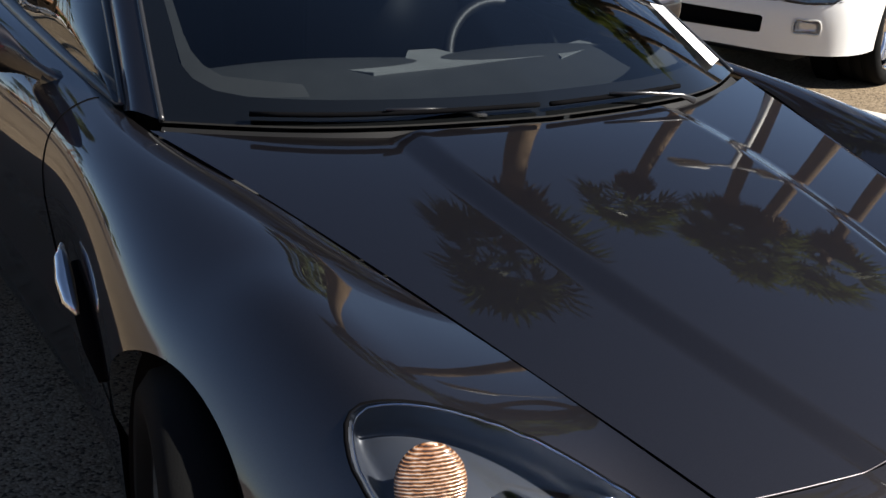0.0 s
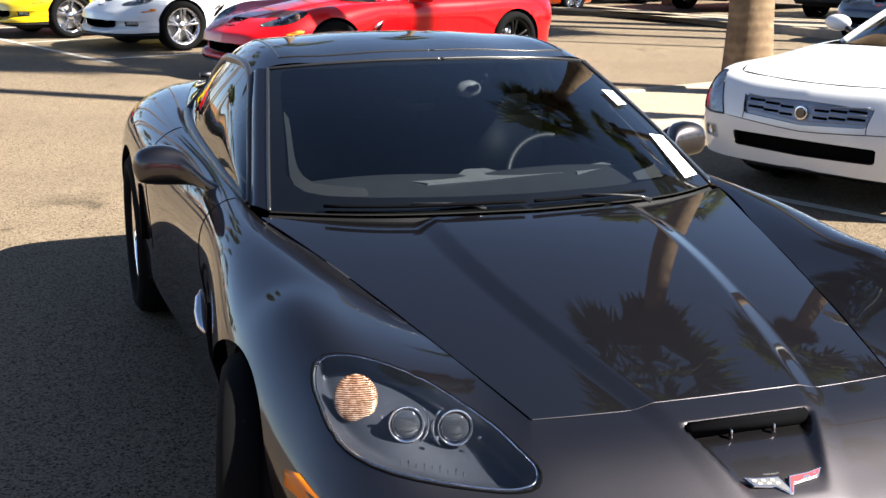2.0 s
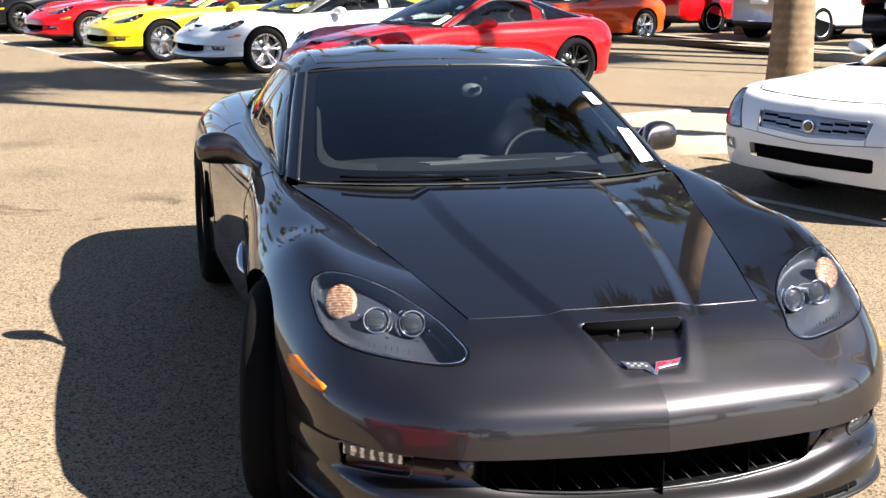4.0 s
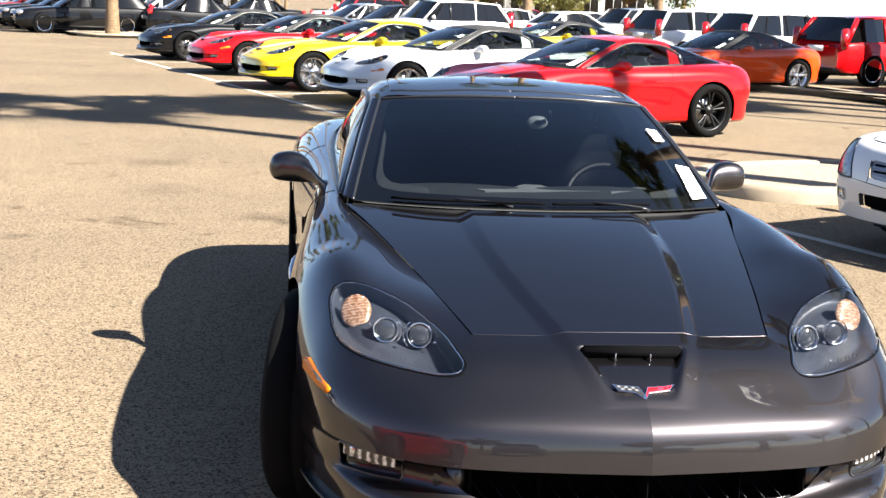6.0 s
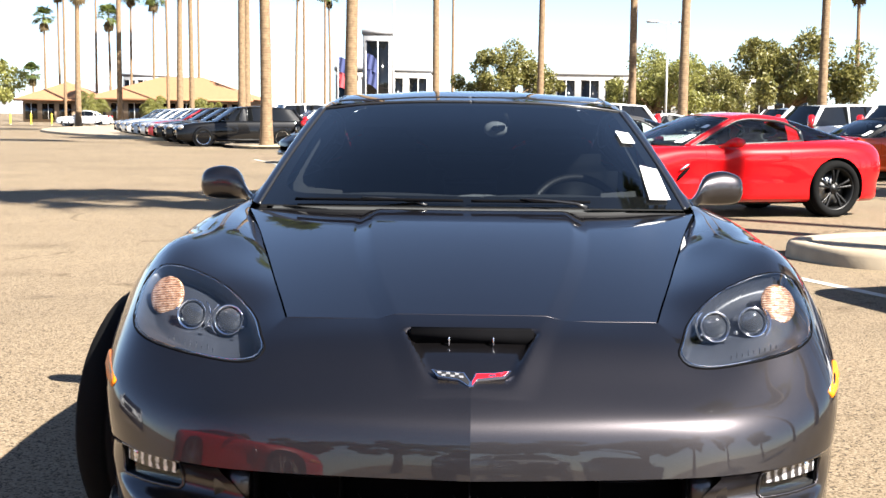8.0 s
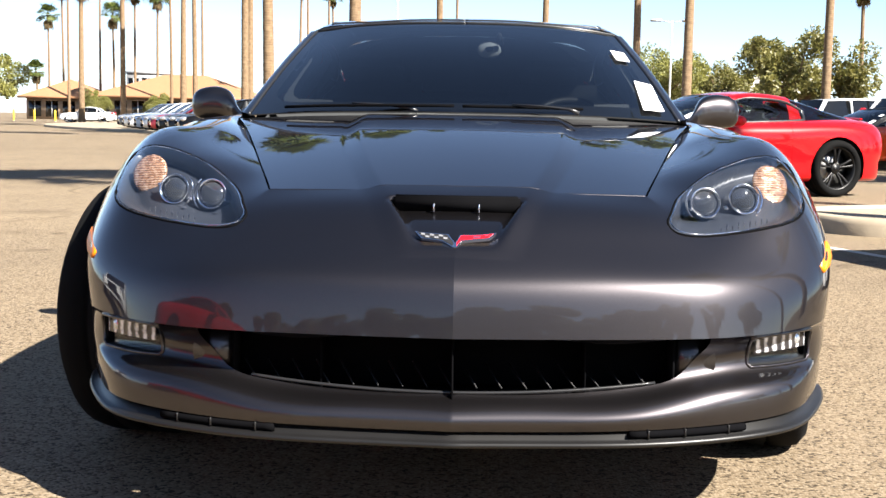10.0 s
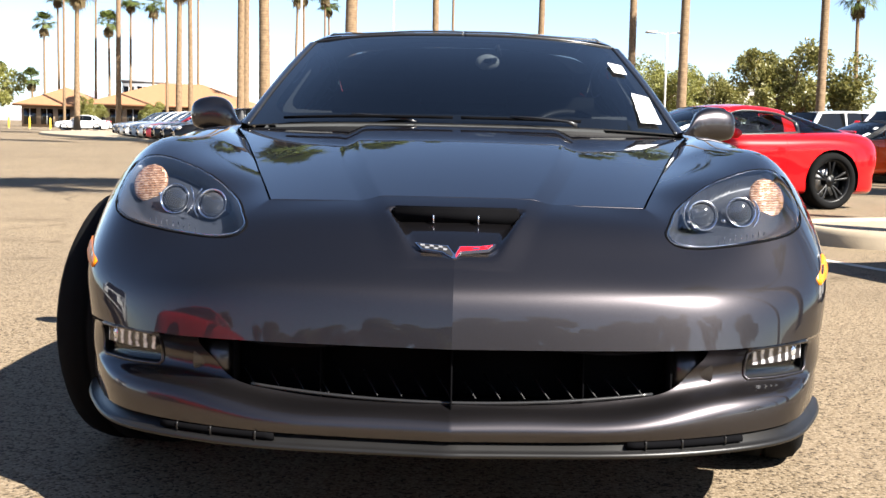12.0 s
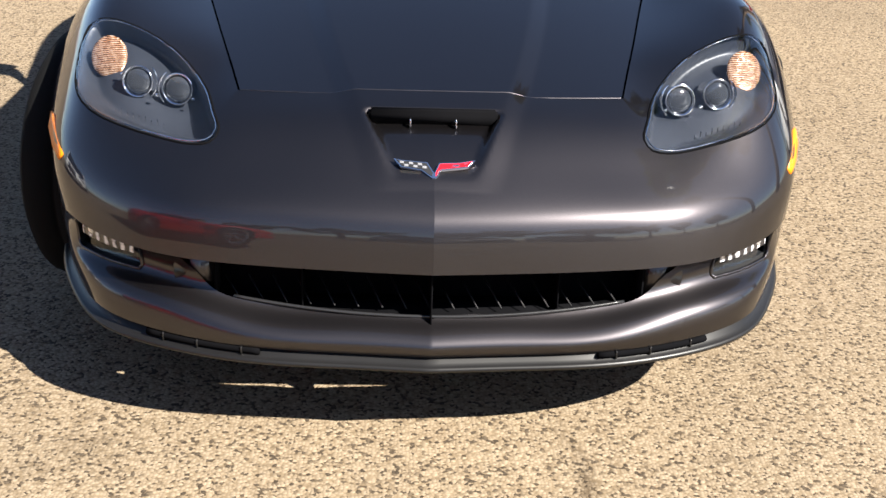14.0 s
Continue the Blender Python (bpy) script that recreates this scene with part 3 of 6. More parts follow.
# ---- wheel ----
def wheel(parent, x, y, radius, width, rim, style, side, steer=0.0):
    """A wheel under its car: tyre with rim, spokes, hub and brake disc. side is +1 where its face looks to +x."""
    h = width / 2
    r0 = radius * .735
    tv, tf = lathe([(-h * .82, r0), (-h * .98, r0 + .02), (-h, radius * .9), (-h * .86, radius * .975), (-h * .6, radius), (-h * .33, radius), (-h * .31, radius - .007),
                    (-h * .25, radius - .007), (-h * .23, radius), (h * .23, radius), (h * .25, radius - .007), (h * .31, radius - .007), (h * .33, radius),
                    (h * .6, radius), (h * .86, radius * .975), (h, radius * .9), (h * .98, r0 + .02), (h * .82, r0)], 48)
    tyre = part("wheel", (tv, tf), RUBBER, parent, "black rubber tyre")
    tyre.matrix_local = pose(x, y, radius, 0, 0, steer)
    rv, rf = lathe([(-h * .8, r0 + .004), (-h * .8, r0 - .02), (h * .55, r0 - .03), (h * .78, r0 - .012), (h * .86, r0 + .008), (h * .8, r0 + .012)], 48)
    part("rim", (rv * [side, 1, 1], rf if side > 0 else [q[::-1] for q in rf]), rim, tyre)
    face = h * .72
    for k in range(5):
        pieces = (-.17, .17) if style == "split" else (0,)
        for off in pieces:
            t = 2 * math.pi * k / 5 + .3
            wdt = .030 if style == "split" else .042
            a0, a1 = t + off * .35, t + off
            p0 = np.array([face * .72, math.cos(a0) * .045, math.sin(a0) * .045])
            p1 = np.array([face, math.cos(a1) * (r0 - .008), math.sin(a1) * (r0 - .008)])
            pm = (p0 + p1) / 2 + [.012, 0, 0]
            tang = np.array([0, -math.sin(t), math.cos(t)])
            vs, fs = [], []
            for p, w in ((p0, wdt * .8), (pm, wdt * .85), (p1, wdt * 1.25)):
                for dx, dw in ((-.03, -.5), (-.006, -.5), (0, -.3), (0, .3), (-.006, .5), (-.03, .5)):
                    vs.append(p + tang * w * dw + [dx, 0, 0])
            for i in range(2):
                for j in range(5):
                    fs.append((i * 6 + j, i * 6 + j + 1, i * 6 + 7 + j, i * 6 + 6 + j))
            vs = np.array(vs) * [side, 1, 1]
            part("spoke", (vs, fs if side < 0 else [q[::-1] for q in fs]), rim, tyre)
    hv, hf = lathe([(face * .45, .07), (face * .8, .062), (face * .86, .05), (face * .86, .032), (face * .92, .028), (face * .92, .0005)], 24)
    part("hub", (hv * [side, 1, 1], hf if side > 0 else [q[::-1] for q in hf]), rim, tyre)
    dv, df = lathe([(-.006, .07), (-.006, r0 * .8), (.010, r0 * .8), (.010, .07)], 32)
    part("brake_disc", (dv * [side, 1, 1], df if side > 0 else [q[::-1] for q in df]), DISC, tyre)
    return tyre

# ---- the sports coupe ----
def outline_gap(p, poly):
    """How far points lie from an outline."""
    p0, p1 = poly, np.roll(poly, -1, 0)
    d = p1 - p0
    out = np.full(len(p), 9.0)
    for a, e in zip(p0, d):
        k = np.clip(((p - a) @ e) / max(e @ e, 1e-12), 0, 1)
        out = np.minimum(out, np.linalg.norm(p - a - k[:, None] * e, axis=1))
    return out


def smooth01(a):
    a = np.clip(a, 0, 1)
    return a * a * (3 - 2 * a)


def circle(cy, cz, r, n=96):
    t = np.arange(n) / n * 2 * math.pi
    return np.stack([cy + r * np.cos(t), cz + r * np.sin(t)], 1)


PAPERS = [
    [(.566, 1.415, .981), (.628, 1.440, .968), (.644, 1.240, .878), (.569, 1.180, .882)],
    [(.509, 1.652, 1.094), (.561, 1.680, 1.086), (.573, 1.596, 1.051), (.523, 1.556, 1.055)],
]


def sports_car(root, paint):
    P = lambda name, data, mat, label="", under=None: part(name, data, mat, under or root, label)
    arches = [circle(AXLES[0], .338, .372), circle(AXLES[1], .345, .380)]
    outer = lambda m: m[:, 0] > .55

    # upper shell
    nu, nv = 620, 84
    sh, qu, qv, us, vs = surface(UPPER, nu, nv)
    # the inner edge keeps a sharp corner where the bonnet's front meets its side
    net0 = np.asarray(UPPER, float)[:, 0]
    want = np.where((qu < us[3])[:, None], natural(us[:4], net0[:4], np.minimum(qu, us[3])), natural(us[3:], net0[3:], np.maximum(qu, us[3])))
    sh = sh + (want - sh[:, 0])[:, None, :] * (np.clip(1 - np.arange(nv) / 14, 0, 1) ** 2)[None, :, None]
    v = sh.reshape(-1, 3)
    f = grid_faces(nu, nv)
    n = sheet_normals(v, f)
    if n[nv // 3, 2] < 0:
        n = -n
        f = f[:, ::-1]
    # air scoop in the nose: a wedge that is deepest at its top edge
    half = .140 - (v[:, 1] + .095) / (-.165) * .062
    side_in = smooth01((half - v[:, 0]) / .018 + .5)
    along = (v[:, 1] + .095) / -.170
    deep = np.where((along > 0) & (along < 1), np.clip(1 - along, 0, 1) ** 1.1, 0) * smooth01(along / .05)
    sel = (v[:, 1] < -.05) & (v[:, 0] < .2) & (v[:, 2] > .5)
    v = v - n * (.031 * deep * side_in * sel)[:, None]
    # the bonnet's raised middle runs out beside the scoop
    inner = .169 + (v[:, 1] + .02) * .29
    run = np.clip((v[:, 1] + .285) / .265, 0, 1)
    v = v + n * (.0090 * run ** .7 * flank((inner + .042 - v[:, 0]) / .042) * ((v[:, 1] < .02) & (v[:, 0] < .30) & (v[:, 2] > .5)))[:, None]
    for poly in arches:
        v, f = trim(v, f, (1, 2), poly, False, outer)
    lamp = closed(LAMP, 80)
    top = lambda m: (m[:, 2] > .58) & (m[:, 1] < .4)
    lens_v, lens_f = trim(v, f, (0, 1), lamp, True, top)
    v, f = trim(v, f, (0, 1), lamp, False, top)
    # which panel each face belongs to
    iu, iv = np.divmod(np.arange(len(v)), nv)
    u_f = qu[iu[f].min(1)]
    v_f = qv[iv[f].min(1)]
    split = us[3] + .004 + smooth01((v_f - vs[1]) / (vs[3] - vs[1])) * (us[5] + .11 - us[3])
    door0, door1 = 2.36, 3.50
    tail = 4.93
    for name, m, label in (("front_bumper", u_f < split, ""), ("rear_bumper", u_f >= tail, "")):
        a, b = used(v, f[m])
        P(name, (np.concatenate([a, flip(a)]), np.concatenate([b, b[:, ::-1] + len(a)])), paint, label)
    for name, m in (("front_fender", (u_f >= split) & (u_f < door0)), ("door", (u_f >= door0) & (u_f < door1)), ("rear_fender", (u_f >= door1) & (u_f < tail))):
        a, b = used(v, f[m])
        P(name, (a, b), paint)
        P(name, (flip(a), b[:, ::-1]), paint)
    for k in (door0, door1):
        j = np.argmin(abs(qu - k))
        line = sh[j, 6:-2]
        for sd in (1, -1):
            P("door_gap", tube(line * [sd, 1, 1], .0020, 5), GRILLE_BLACK)

    # lower side
    low = []
    for st in UPPER[7:]:
        x, y, z = st[5]
        low.append([(x, y, z), (x * .992, y, .32), (x * .965, y, .225), (x * .90, y, .19)])
    lv = surface(low, 300, 20)[0]
    a, b = lv.reshape(-1, 3), grid_faces(300, 20)[:, ::-1]
    for poly in arches:
        a, b = trim(a, b, (1, 2), poly, False, outer)
    front = a[b].mean(1)[:, 1] > .60
    b = b[front]
    keep = a[b].mean(1)[:, 1] < 3.05
    for name, m in (("sill", keep), ("rear_valance", ~keep)):
        c, d = used(a, b[m])
        P(name, (c, d), paint)
        P(name, (flip(c), d[:, ::-1]), paint)

    # lower nose with grille and fog lamp openings
    ns = surface(NOSE, 260, 60)[0]
    a, b = ns.reshape(-1, 3), grid_faces(260, 60)[:, ::-1]
    mouth = closed([(-.2, .428), (.2, .428), (.44, .428), (.512, .427), (.519, .416), (.492, .372), (.462, .342), (.435, .330), (.38, .320), (.2, .308), (0, .304), (-.2, .308)], 120)
    a, b = trim(a, b, (0, 2), mouth, False)
    fog = corners([(.613, .354), (.620, .347), (.690, .344), (.765, .345), (.773, .352), (.777, .406), (.771, .413), (.70, .416), (.622, .416), (.614, .409)], .006)
    fv, ff = trim(a, b, (0, 2), fog, True)
    a, b = trim(a, b, (0, 2), fog, False)
    P("lower_bumper", both(*used(a, b)), paint)
    fv, ff = used(fv, ff)
    for sd in (1, -1):
        pane = fv * [sd, 1, 1]
        pf = ff if sd > 0 else ff[:, ::-1]
        gap = outline_gap(fv[:, [0, 2]], fog)
        bowl = pane + np.array([-.25 * sd, 1, 0]) * (.004 + .038 * smooth01(gap / .012))[:, None]
        fl = P("fog_lamp", (bowl, pf), BLACK_PLASTIC, "fog lamp set in a dark recess")
        P("lens", (pane + [0, .016, 0], pf), LAMP_GLASS, "clear fog lamp lens", fl)
        for bx, by in ((.655, -.150), (.735, -.090)):
            dv, df = lathe([(-.008 * math.cos(w), max(.016 * math.sin(w), .0004)) for w in np.linspace(0, math.pi / 2, 7)], 20, "y")
            m = pose(bx * sd, by + .006, .393, -4, 0, 26 * sd)
            P("bulb", (np.array([m @ Vector(p) for p in dv]), df), WHITE_LENS, "", fl)
        ring = np.array([(x, fv[np.argmin((fv[:, 0] - x) ** 2 + (fv[:, 2] - z) ** 2), 1] - .0005, z) for x, z in fog]) * [sd, 1, 1]
        P("frame", tube(ring, .0042, 6, True), paint, "", fl)
        gv = np.array([[(x, np.interp(x, [.62, .77], [-.205, -.085]) + .026 - .010 * math.sin((x - .63) / .13 * math.pi), z) for z in (.374, .382, .394, .405, .411)] for x in np.linspace(.632, .764, 14)]).reshape(-1, 3)
        P("reflector", (gv * [sd, 1, 1], grid_faces(14, 5)[:, ::-1] if sd < 0 else grid_faces(14, 5)), FOG_LENS, "ribbed reflector with bright streaks put into its colour", fl)

    # grille
    gr = P("grille", rounded(-.50, .50, -.20, -.17, .25, .45, .004), GRILLE_BLACK, "black grille with thin dividers")
    for x in (-.268, 0, .268):
        y = -.335 + .22 * abs(x)
        P("divider", rounded(x - .002, x + .002, y, -.19, .286, .426, .0015, 1), GRILLE_BLACK, "", gr)
    for k in range(17):
        x = -.40 + k * .05
        P("slat", tube([(x, -.29 + .25 * x * x, .312), (x - .034, -.215, .350)], .0018, 5), BLACK_PLASTIC, "", gr)
    line = np.array([(x, -.318 + .28 * x * x, .3085 + .11 * x * x) for x in np.linspace(-.41, .41, 40)])
    P("bar", tube(line, .0035, 6), SATIN_BLACK, "", gr)
    P("mouth_lining", rounded(-.47, .47, -.30, -.19, .426, .434, .003), GRILLE_BLACK, "", gr)
    for sd in (-1, 1):
        P("cheek", rounded(.447 * sd - .004, .447 * sd + .004, -.262, -.18, .31, .43, .003), GRILLE_BLACK, "", gr)
        turn = Matrix.Translation((.45 * sd, -.243, 0)) @ Matrix.Rotation(radians(11 * sd), 4, "Z")
        P("cheek_panel", rounded(min(0, .09 * sd), max(0, .09 * sd), -.006, .006, .30, .432, .003, 2, turn), paint, "", gr)
    P("floor_lining", rounded(-.44, .44, -.285, -.18, .285, .300, .003), GRILLE_BLACK, "", gr)

    # splitter: a set-back band above a thin lip
    plan = np.array([st[5] for st in NOSE])
    s = np.concatenate([[0], np.cumsum(np.linalg.norm(np.diff(plan, axis=0), axis=1))])
    pl = natural(s, plan, np.linspace(0, s[-1], 60))
    pl = np.concatenate([flip(pl[::-1])[:-1], pl])
    tang = np.gradient(pl, axis=0)
    outw = np.stack([tang[:, 1], -tang[:, 0], 0 * tang[:, 0]], 1)
    outw /= np.linalg.norm(outw, axis=1, keepdims=True)

    def band(section):
        vv = np.concatenate([[p + o * d + [0, 0, z - p[2] + .55 * (p[2] - .243)] for d, z in section] for p, o in zip(pl, outw)])
        m = len(section)
        ff = [(i * m + k, i * m + (k + 1) % m, (i + 1) * m + (k + 1) % m, (i + 1) * m + k) for i in range(len(pl) - 1) for k in range(m)]
        return vv, [q[::-1] for q in ff]
    sp = P("splitter", band([(-.09, .246), (-.007, .246), (-.006, .226), (.010, .224), (.016, .219), (.013, .213), (-.09, .213)]), LIP_GREY, "dark grey front splitter lip")
    for sd in (-1, 1):
        ln = [(p + o * -.0045 + [0, 0, .2355 - p[2] + .55 * (p[2] - .243)]) for p, o in zip(pl, outw) if .345 < p[0] * sd < .60]
        vv, ff = tube(ln, .0085, 8)
        # solid black bar in place of the shaded slot
        P("brake_duct", (vv, ff), GRILLE_BLACK, "black bar that draws the dark inside of a brake cooling slot", sp)
        for i in np.linspace(2, len(ln) - 3, 3).astype(int):
            q = ln[i]
            P("rib", rounded(q[0] - .002, q[0] + .002, q[1] - .010, q[1] + .004, q[2] - .009, q[2] + .009, .001, 1), LIP_GREY, "", sp)

    # bonnet
    hs = hood_sheet(60 * 2, 130)
    hs[:, :, 0] -= .0038 * hs[:, :, 0] / hs[:, -1:, 0]
    a, b = both(hs.reshape(-1, 3) + [0, .0035, 0], grid_faces(130, 120)[:, ::-1])
    P("bonnet", (a, b), paint)
    lip = np.concatenate([hs[0, ::-1] * [-1, 1, 1], hs[0, 1:]]) + [0, .0045, -.0022]
    P("bonnet_lip", tube(lip, .0026, 8), paint)
    edge = np.concatenate([hs[::-1, -1], hs[0, ::-1]])
    edge = np.concatenate([edge, flip(edge[::-1])[1:]]) + [0, .0005, -.0110]
    P("bonnet_seal", tube(edge * [1.002, 1, 1], .0050, 6), GRILLE_BLACK)
    # cowl between bonnet and windscreen
    back = hs[-1, ::2] - [0, .01, .022]
    scr, *_ = surface(SCREEN, 60, 60)
    base = scr[0] + [0, 0, -.012]
    cw = np.stack([back + (base - back) * t for t in np.linspace(0, 1, 8)], 0)
    a, b = both(cw.reshape(-1, 3), grid_faces(8, 60)[:, ::-1])
    P("cowl", (a, b), COWL_BLACK)

    # scoop opening, its dark inside drawn as a black plate, its fins and the emblem
    slot = P("scoop_opening", rounded(-.136, .136, -.019, .002, -.034, .0040, .005, 2, pose(0, -.096, .6865, 21)), GRILLE_BLACK, "black plate that draws the dark inside of the nose scoop")
    for x in (-.048, .048):
        P("fin", rounded(x - .0018, x + .0018, -.1245, -.113, .654, .672, .001, 1), ALLOY, "", slot)
    emblem(root)

    # headlamps
    lv, lf = used(lens_v, lens_f)
    gap = outline_gap(lv[:, :2], lamp)
    ln = sheet_normals(lv, lf)
    if ln[:, 2].mean() < 0:
        ln = -ln
    zl = lambda x, y: lv[np.argmin((lv[:, 0] - x) ** 2 + (lv[:, 1] - y) ** 2), 2]
    rim = np.array([(x, y, zl(x, y)) for x, y in lamp])
    for sd in (1, -1):
        k = np.array([sd, 1, 1])
        fc = lf if sd > 0 else lf[:, ::-1]
        bowl = lv + np.array([-.15, .75, -.65]) * (.004 + .056 * smooth01(gap / .030))[:, None]
        hl = P("headlamp", (bowl * k, fc), LAMP_BOWL, "swept headlamp with two projectors under a clear lens")
        ob = P("lens", ((lv + ln * .0015) * k, fc), LAMP_GLASS, "clear headlamp lens", hl)
        ob.visible_shadow = False
        P("gasket", tube((rim + [0, 0, -.0005]) * k, .0030, 6, True), GRILLE_BLACK, "", hl)
        inn = rim * .965 + rim.mean(0) * .035
        P("lens_edge", tube((inn + [0, 0, .0015]) * k, .0016, 5, True), CHROME, "", hl)
        for cx, cy, cz, r in ((.648, .078, .680, .031), (.557, .052, .672, .031)):
            m = pose(cx * sd, cy, cz, -14, 0, 9 * sd)
            rv, rf = lathe([(.050, r * .9), (.0, r * 1.06), (-.008, r * 1.15), (-.011, r * 1.13), (-.008, r * 1.00), (.004, r * .92)], 32, "y")
            rv = np.array([m @ Vector(p) for p in rv])
            P("projector_ring", (rv, rf), CHROME, "", hl)
            arc = [m @ Vector((r * 1.42 * math.cos(w), -.004, r * 1.42 * math.sin(w))) for w in np.linspace(-.9, .8, 12) + (math.pi if cx < .6 else 0)]
            P("bezel", tube(arc, [.001 + .0022 * math.sin(w) for w in np.linspace(.1, 3.04, 12)], 6), CHROME, "", hl)
            gv, gf = lathe([(-.002 - .009 * math.cos(a), max(r * .92 * math.sin(a), .0004)) for a in np.linspace(0, math.pi / 2, 8)], 28, "y")
            gv = np.array([m @ Vector(p) for p in gv])
            P("projector", (gv, gf), PROJECTOR, "dark glossy projector lens", hl)
        for i in range(9):
            q = i / 8
            tx, ty = .575 + .11 * q, -.066 + .047 * q
            tz = zl(tx, ty) - .024
            P("rib", rounded(tx * sd - .0008, tx * sd + .0008, ty + .010, ty + .014, tz, tz + .009 + .004 * (i % 2), .0004, 1), FOG_BULB, "", hl)
        for cx, cy, cz, r in ((.602, .030, .664, .005), (.690, .100, .690, .005), (.520, .010, .662, .004)):
            bv, bf = lathe([(-r * math.cos(a), max(r * math.sin(a), .0003)) for a in np.linspace(0, math.pi / 2, 6)], 12, "y")
            P("reflector", (bv + [cx * sd, cy, cz], bf), CHROME, "", hl)
        m = pose(.730 * sd, .148, .716, -22, 0, 14 * sd)
        tv, tf = lathe([(-.012 * math.cos(a) + .012, max(math.sin(a), .01)) for a in np.linspace(0, math.pi / 2, 9)], 32, "y")
        tv = np.array([m @ Vector((p[0] * .044, p[1], p[2] * .048)) for p in tv])
        P("turn_signal", (tv, tf), TURN_LENS, "ribbed amber and clear turn signal", hl)
        mk = [(.851, .118, .587), (.869, .168, .577), (.872, .150, .550), (.834, .035, .535), (.808, -.026, .530), (.797, -.030, .545), (.820, .04, .568)]
        mv = np.array(mk)
        cen = mv.mean(0)
        nn = np.array([.86, -.50, 0.05])
        vv = np.concatenate([mv - nn * .012, mv + nn * .004, (mv - cen) * .8 + cen + nn * .008])
        q = len(mk)
        ff = [(i, (i + 1) % q, q + (i + 1) % q, q + i) for i in range(q)] + [(q + i, q + (i + 1) % q, 2 * q + (i + 1) % q, 2 * q + i) for i in range(q)] + [tuple(range(2 * q, 3 * q))]
        P("side_marker", (vv * k, ff if sd > 0 else [g[::-1] for g in ff]), AMBER, "amber side marker lens")

    # glass and roof
    a, b = both(scr.reshape(-1, 3), grid_faces(60, 60)[:, ::-1])
    ws = P("windscreen", (a, b), SCREEN_GLASS, "dark tinted windscreen with two white papers")
    ws.visible_shadow = False
    half_v, half_f = surface(SCREEN, 120, 120)[0].reshape(-1, 3), grid_faces(120, 120)[:, ::-1]
    clear_area = corners([(-.2, .905), (0, .905), (.35, .904), (.54, .901), (.585, .905), (.608, .918), (.616, .938), (.605, .968), (.566, 1.075), (.532, 1.150), (.518, 1.168), (.49, 1.177), (.2, 1.190), (0, 1.192), (-.2, 1.192)])
    a, b = trim(half_v, half_f, (0, 2), clear_area, False)
    P("screen_border", both(*used(a + [0, .002, -.004], b)), COWL_BLACK)
    strip = corners([(.42, .918), (.54, .911), (.578, .915), (.597, .927), (.603, .944), (.595, .972), (.559, 1.075), (.552, 1.092), (.547, 1.075), (.572, .992), (.575, .968), (.568, .950), (.548, .938), (.42, .934)], .004)
    fine = surface(SCREEN, 140, 160)[0]
    a, b = used(*trim(fine.reshape(-1, 3), grid_faces(140, 160)[:, ::-1], (0, 2), strip, True))
    for sd in (1, -1):
        P("pillar_trim", ((a + [-.004, .030, -.028]) * [sd, 1, 1], b if sd > 0 else b[:, ::-1]), PILLAR_GREY, "pale grey inner pillar trim")
    P("screen_trim", tube(np.concatenate([scr[:, -1], scr[-1, ::-1][1:]]), .006, 6), SATIN_BLACK)
    P("screen_trim", tube(flip(np.concatenate([scr[:, -1], scr[-1, ::-1][1:]])), .006, 6), SATIN_BLACK)
    rf = surface(ROOF, 60, 44)[0]
    P("roof", both(rf.reshape(-1, 3), grid_faces(60, 44)[:, ::-1]), paint)
    seam = np.concatenate([rf[6, :36], rf[6:52, 35][1:], rf[51, :36][::-1][1:]]) + [0, 0, .0005]
    P("roof_seam", tube(np.concatenate([seam, flip(seam)[::-1]]), .0028, 5), SATIN_BLACK)
    ht = surface(HATCH, 90, 44)[0]
    P("rear_window", both(ht[:66].reshape(-1, 3), grid_faces(66, 44)[:, ::-1]), DARK_GLASS, "dark sloping rear glass")
    P("boot_lid", both(ht[65:].reshape(-1, 3), grid_faces(25, 44)[:, ::-1]), paint)
    outer_a = [(.728, 1.345, .848), (.684, 1.560, .950), (.640, 1.785, 1.056), (.594, 1.985, 1.146)]
    pil = [[SCREEN[i][3], tuple(np.array(SCREEN[i][3]) * .45 + np.array(outer_a[i]) * .55 + [.012, 0, .010]), outer_a[i]] for i in range(4)]
    pa = surface(pil, 40, 14)[0]
    side_b = [(.728, 1.37, .856), (.735, 1.60, .866), (.738, 1.82, .874), (.738, 2.05, .880), (.735, 2.40, .892), (.722, 2.66, .902), (.700, 2.86, .913)]
    side_t = [(.726, 1.355, .860), (.684, 1.560, .950), (.640, 1.785, 1.056), (.597, 2.02, 1.150), (.592, 2.40, 1.160), (.578, 2.70, 1.118), (.600, 2.90, 1.020)]
    win = [[p, tuple((np.array(p) + q) / 2 + [.014, 0, .006]), q] for p, q in zip(side_b, side_t)]
    sw = surface(win, 70, 16)[0]
    sail = [[(.575, 2.68, 1.120), (.632, 2.68, 1.020), (.722, 2.64, .901)], [(.572, 2.90, 1.072), (.625, 2.90, 1.000), (.700, 2.90, .912)],
            [(.570, 3.10, 1.000), (.622, 3.10, .958), (.674, 3.10, .921)], [(.600, 3.45, .935), (.610, 3.45, .934), (.618, 3.45, .928)]]
    sl = surface(sail, 40, 14)[0]
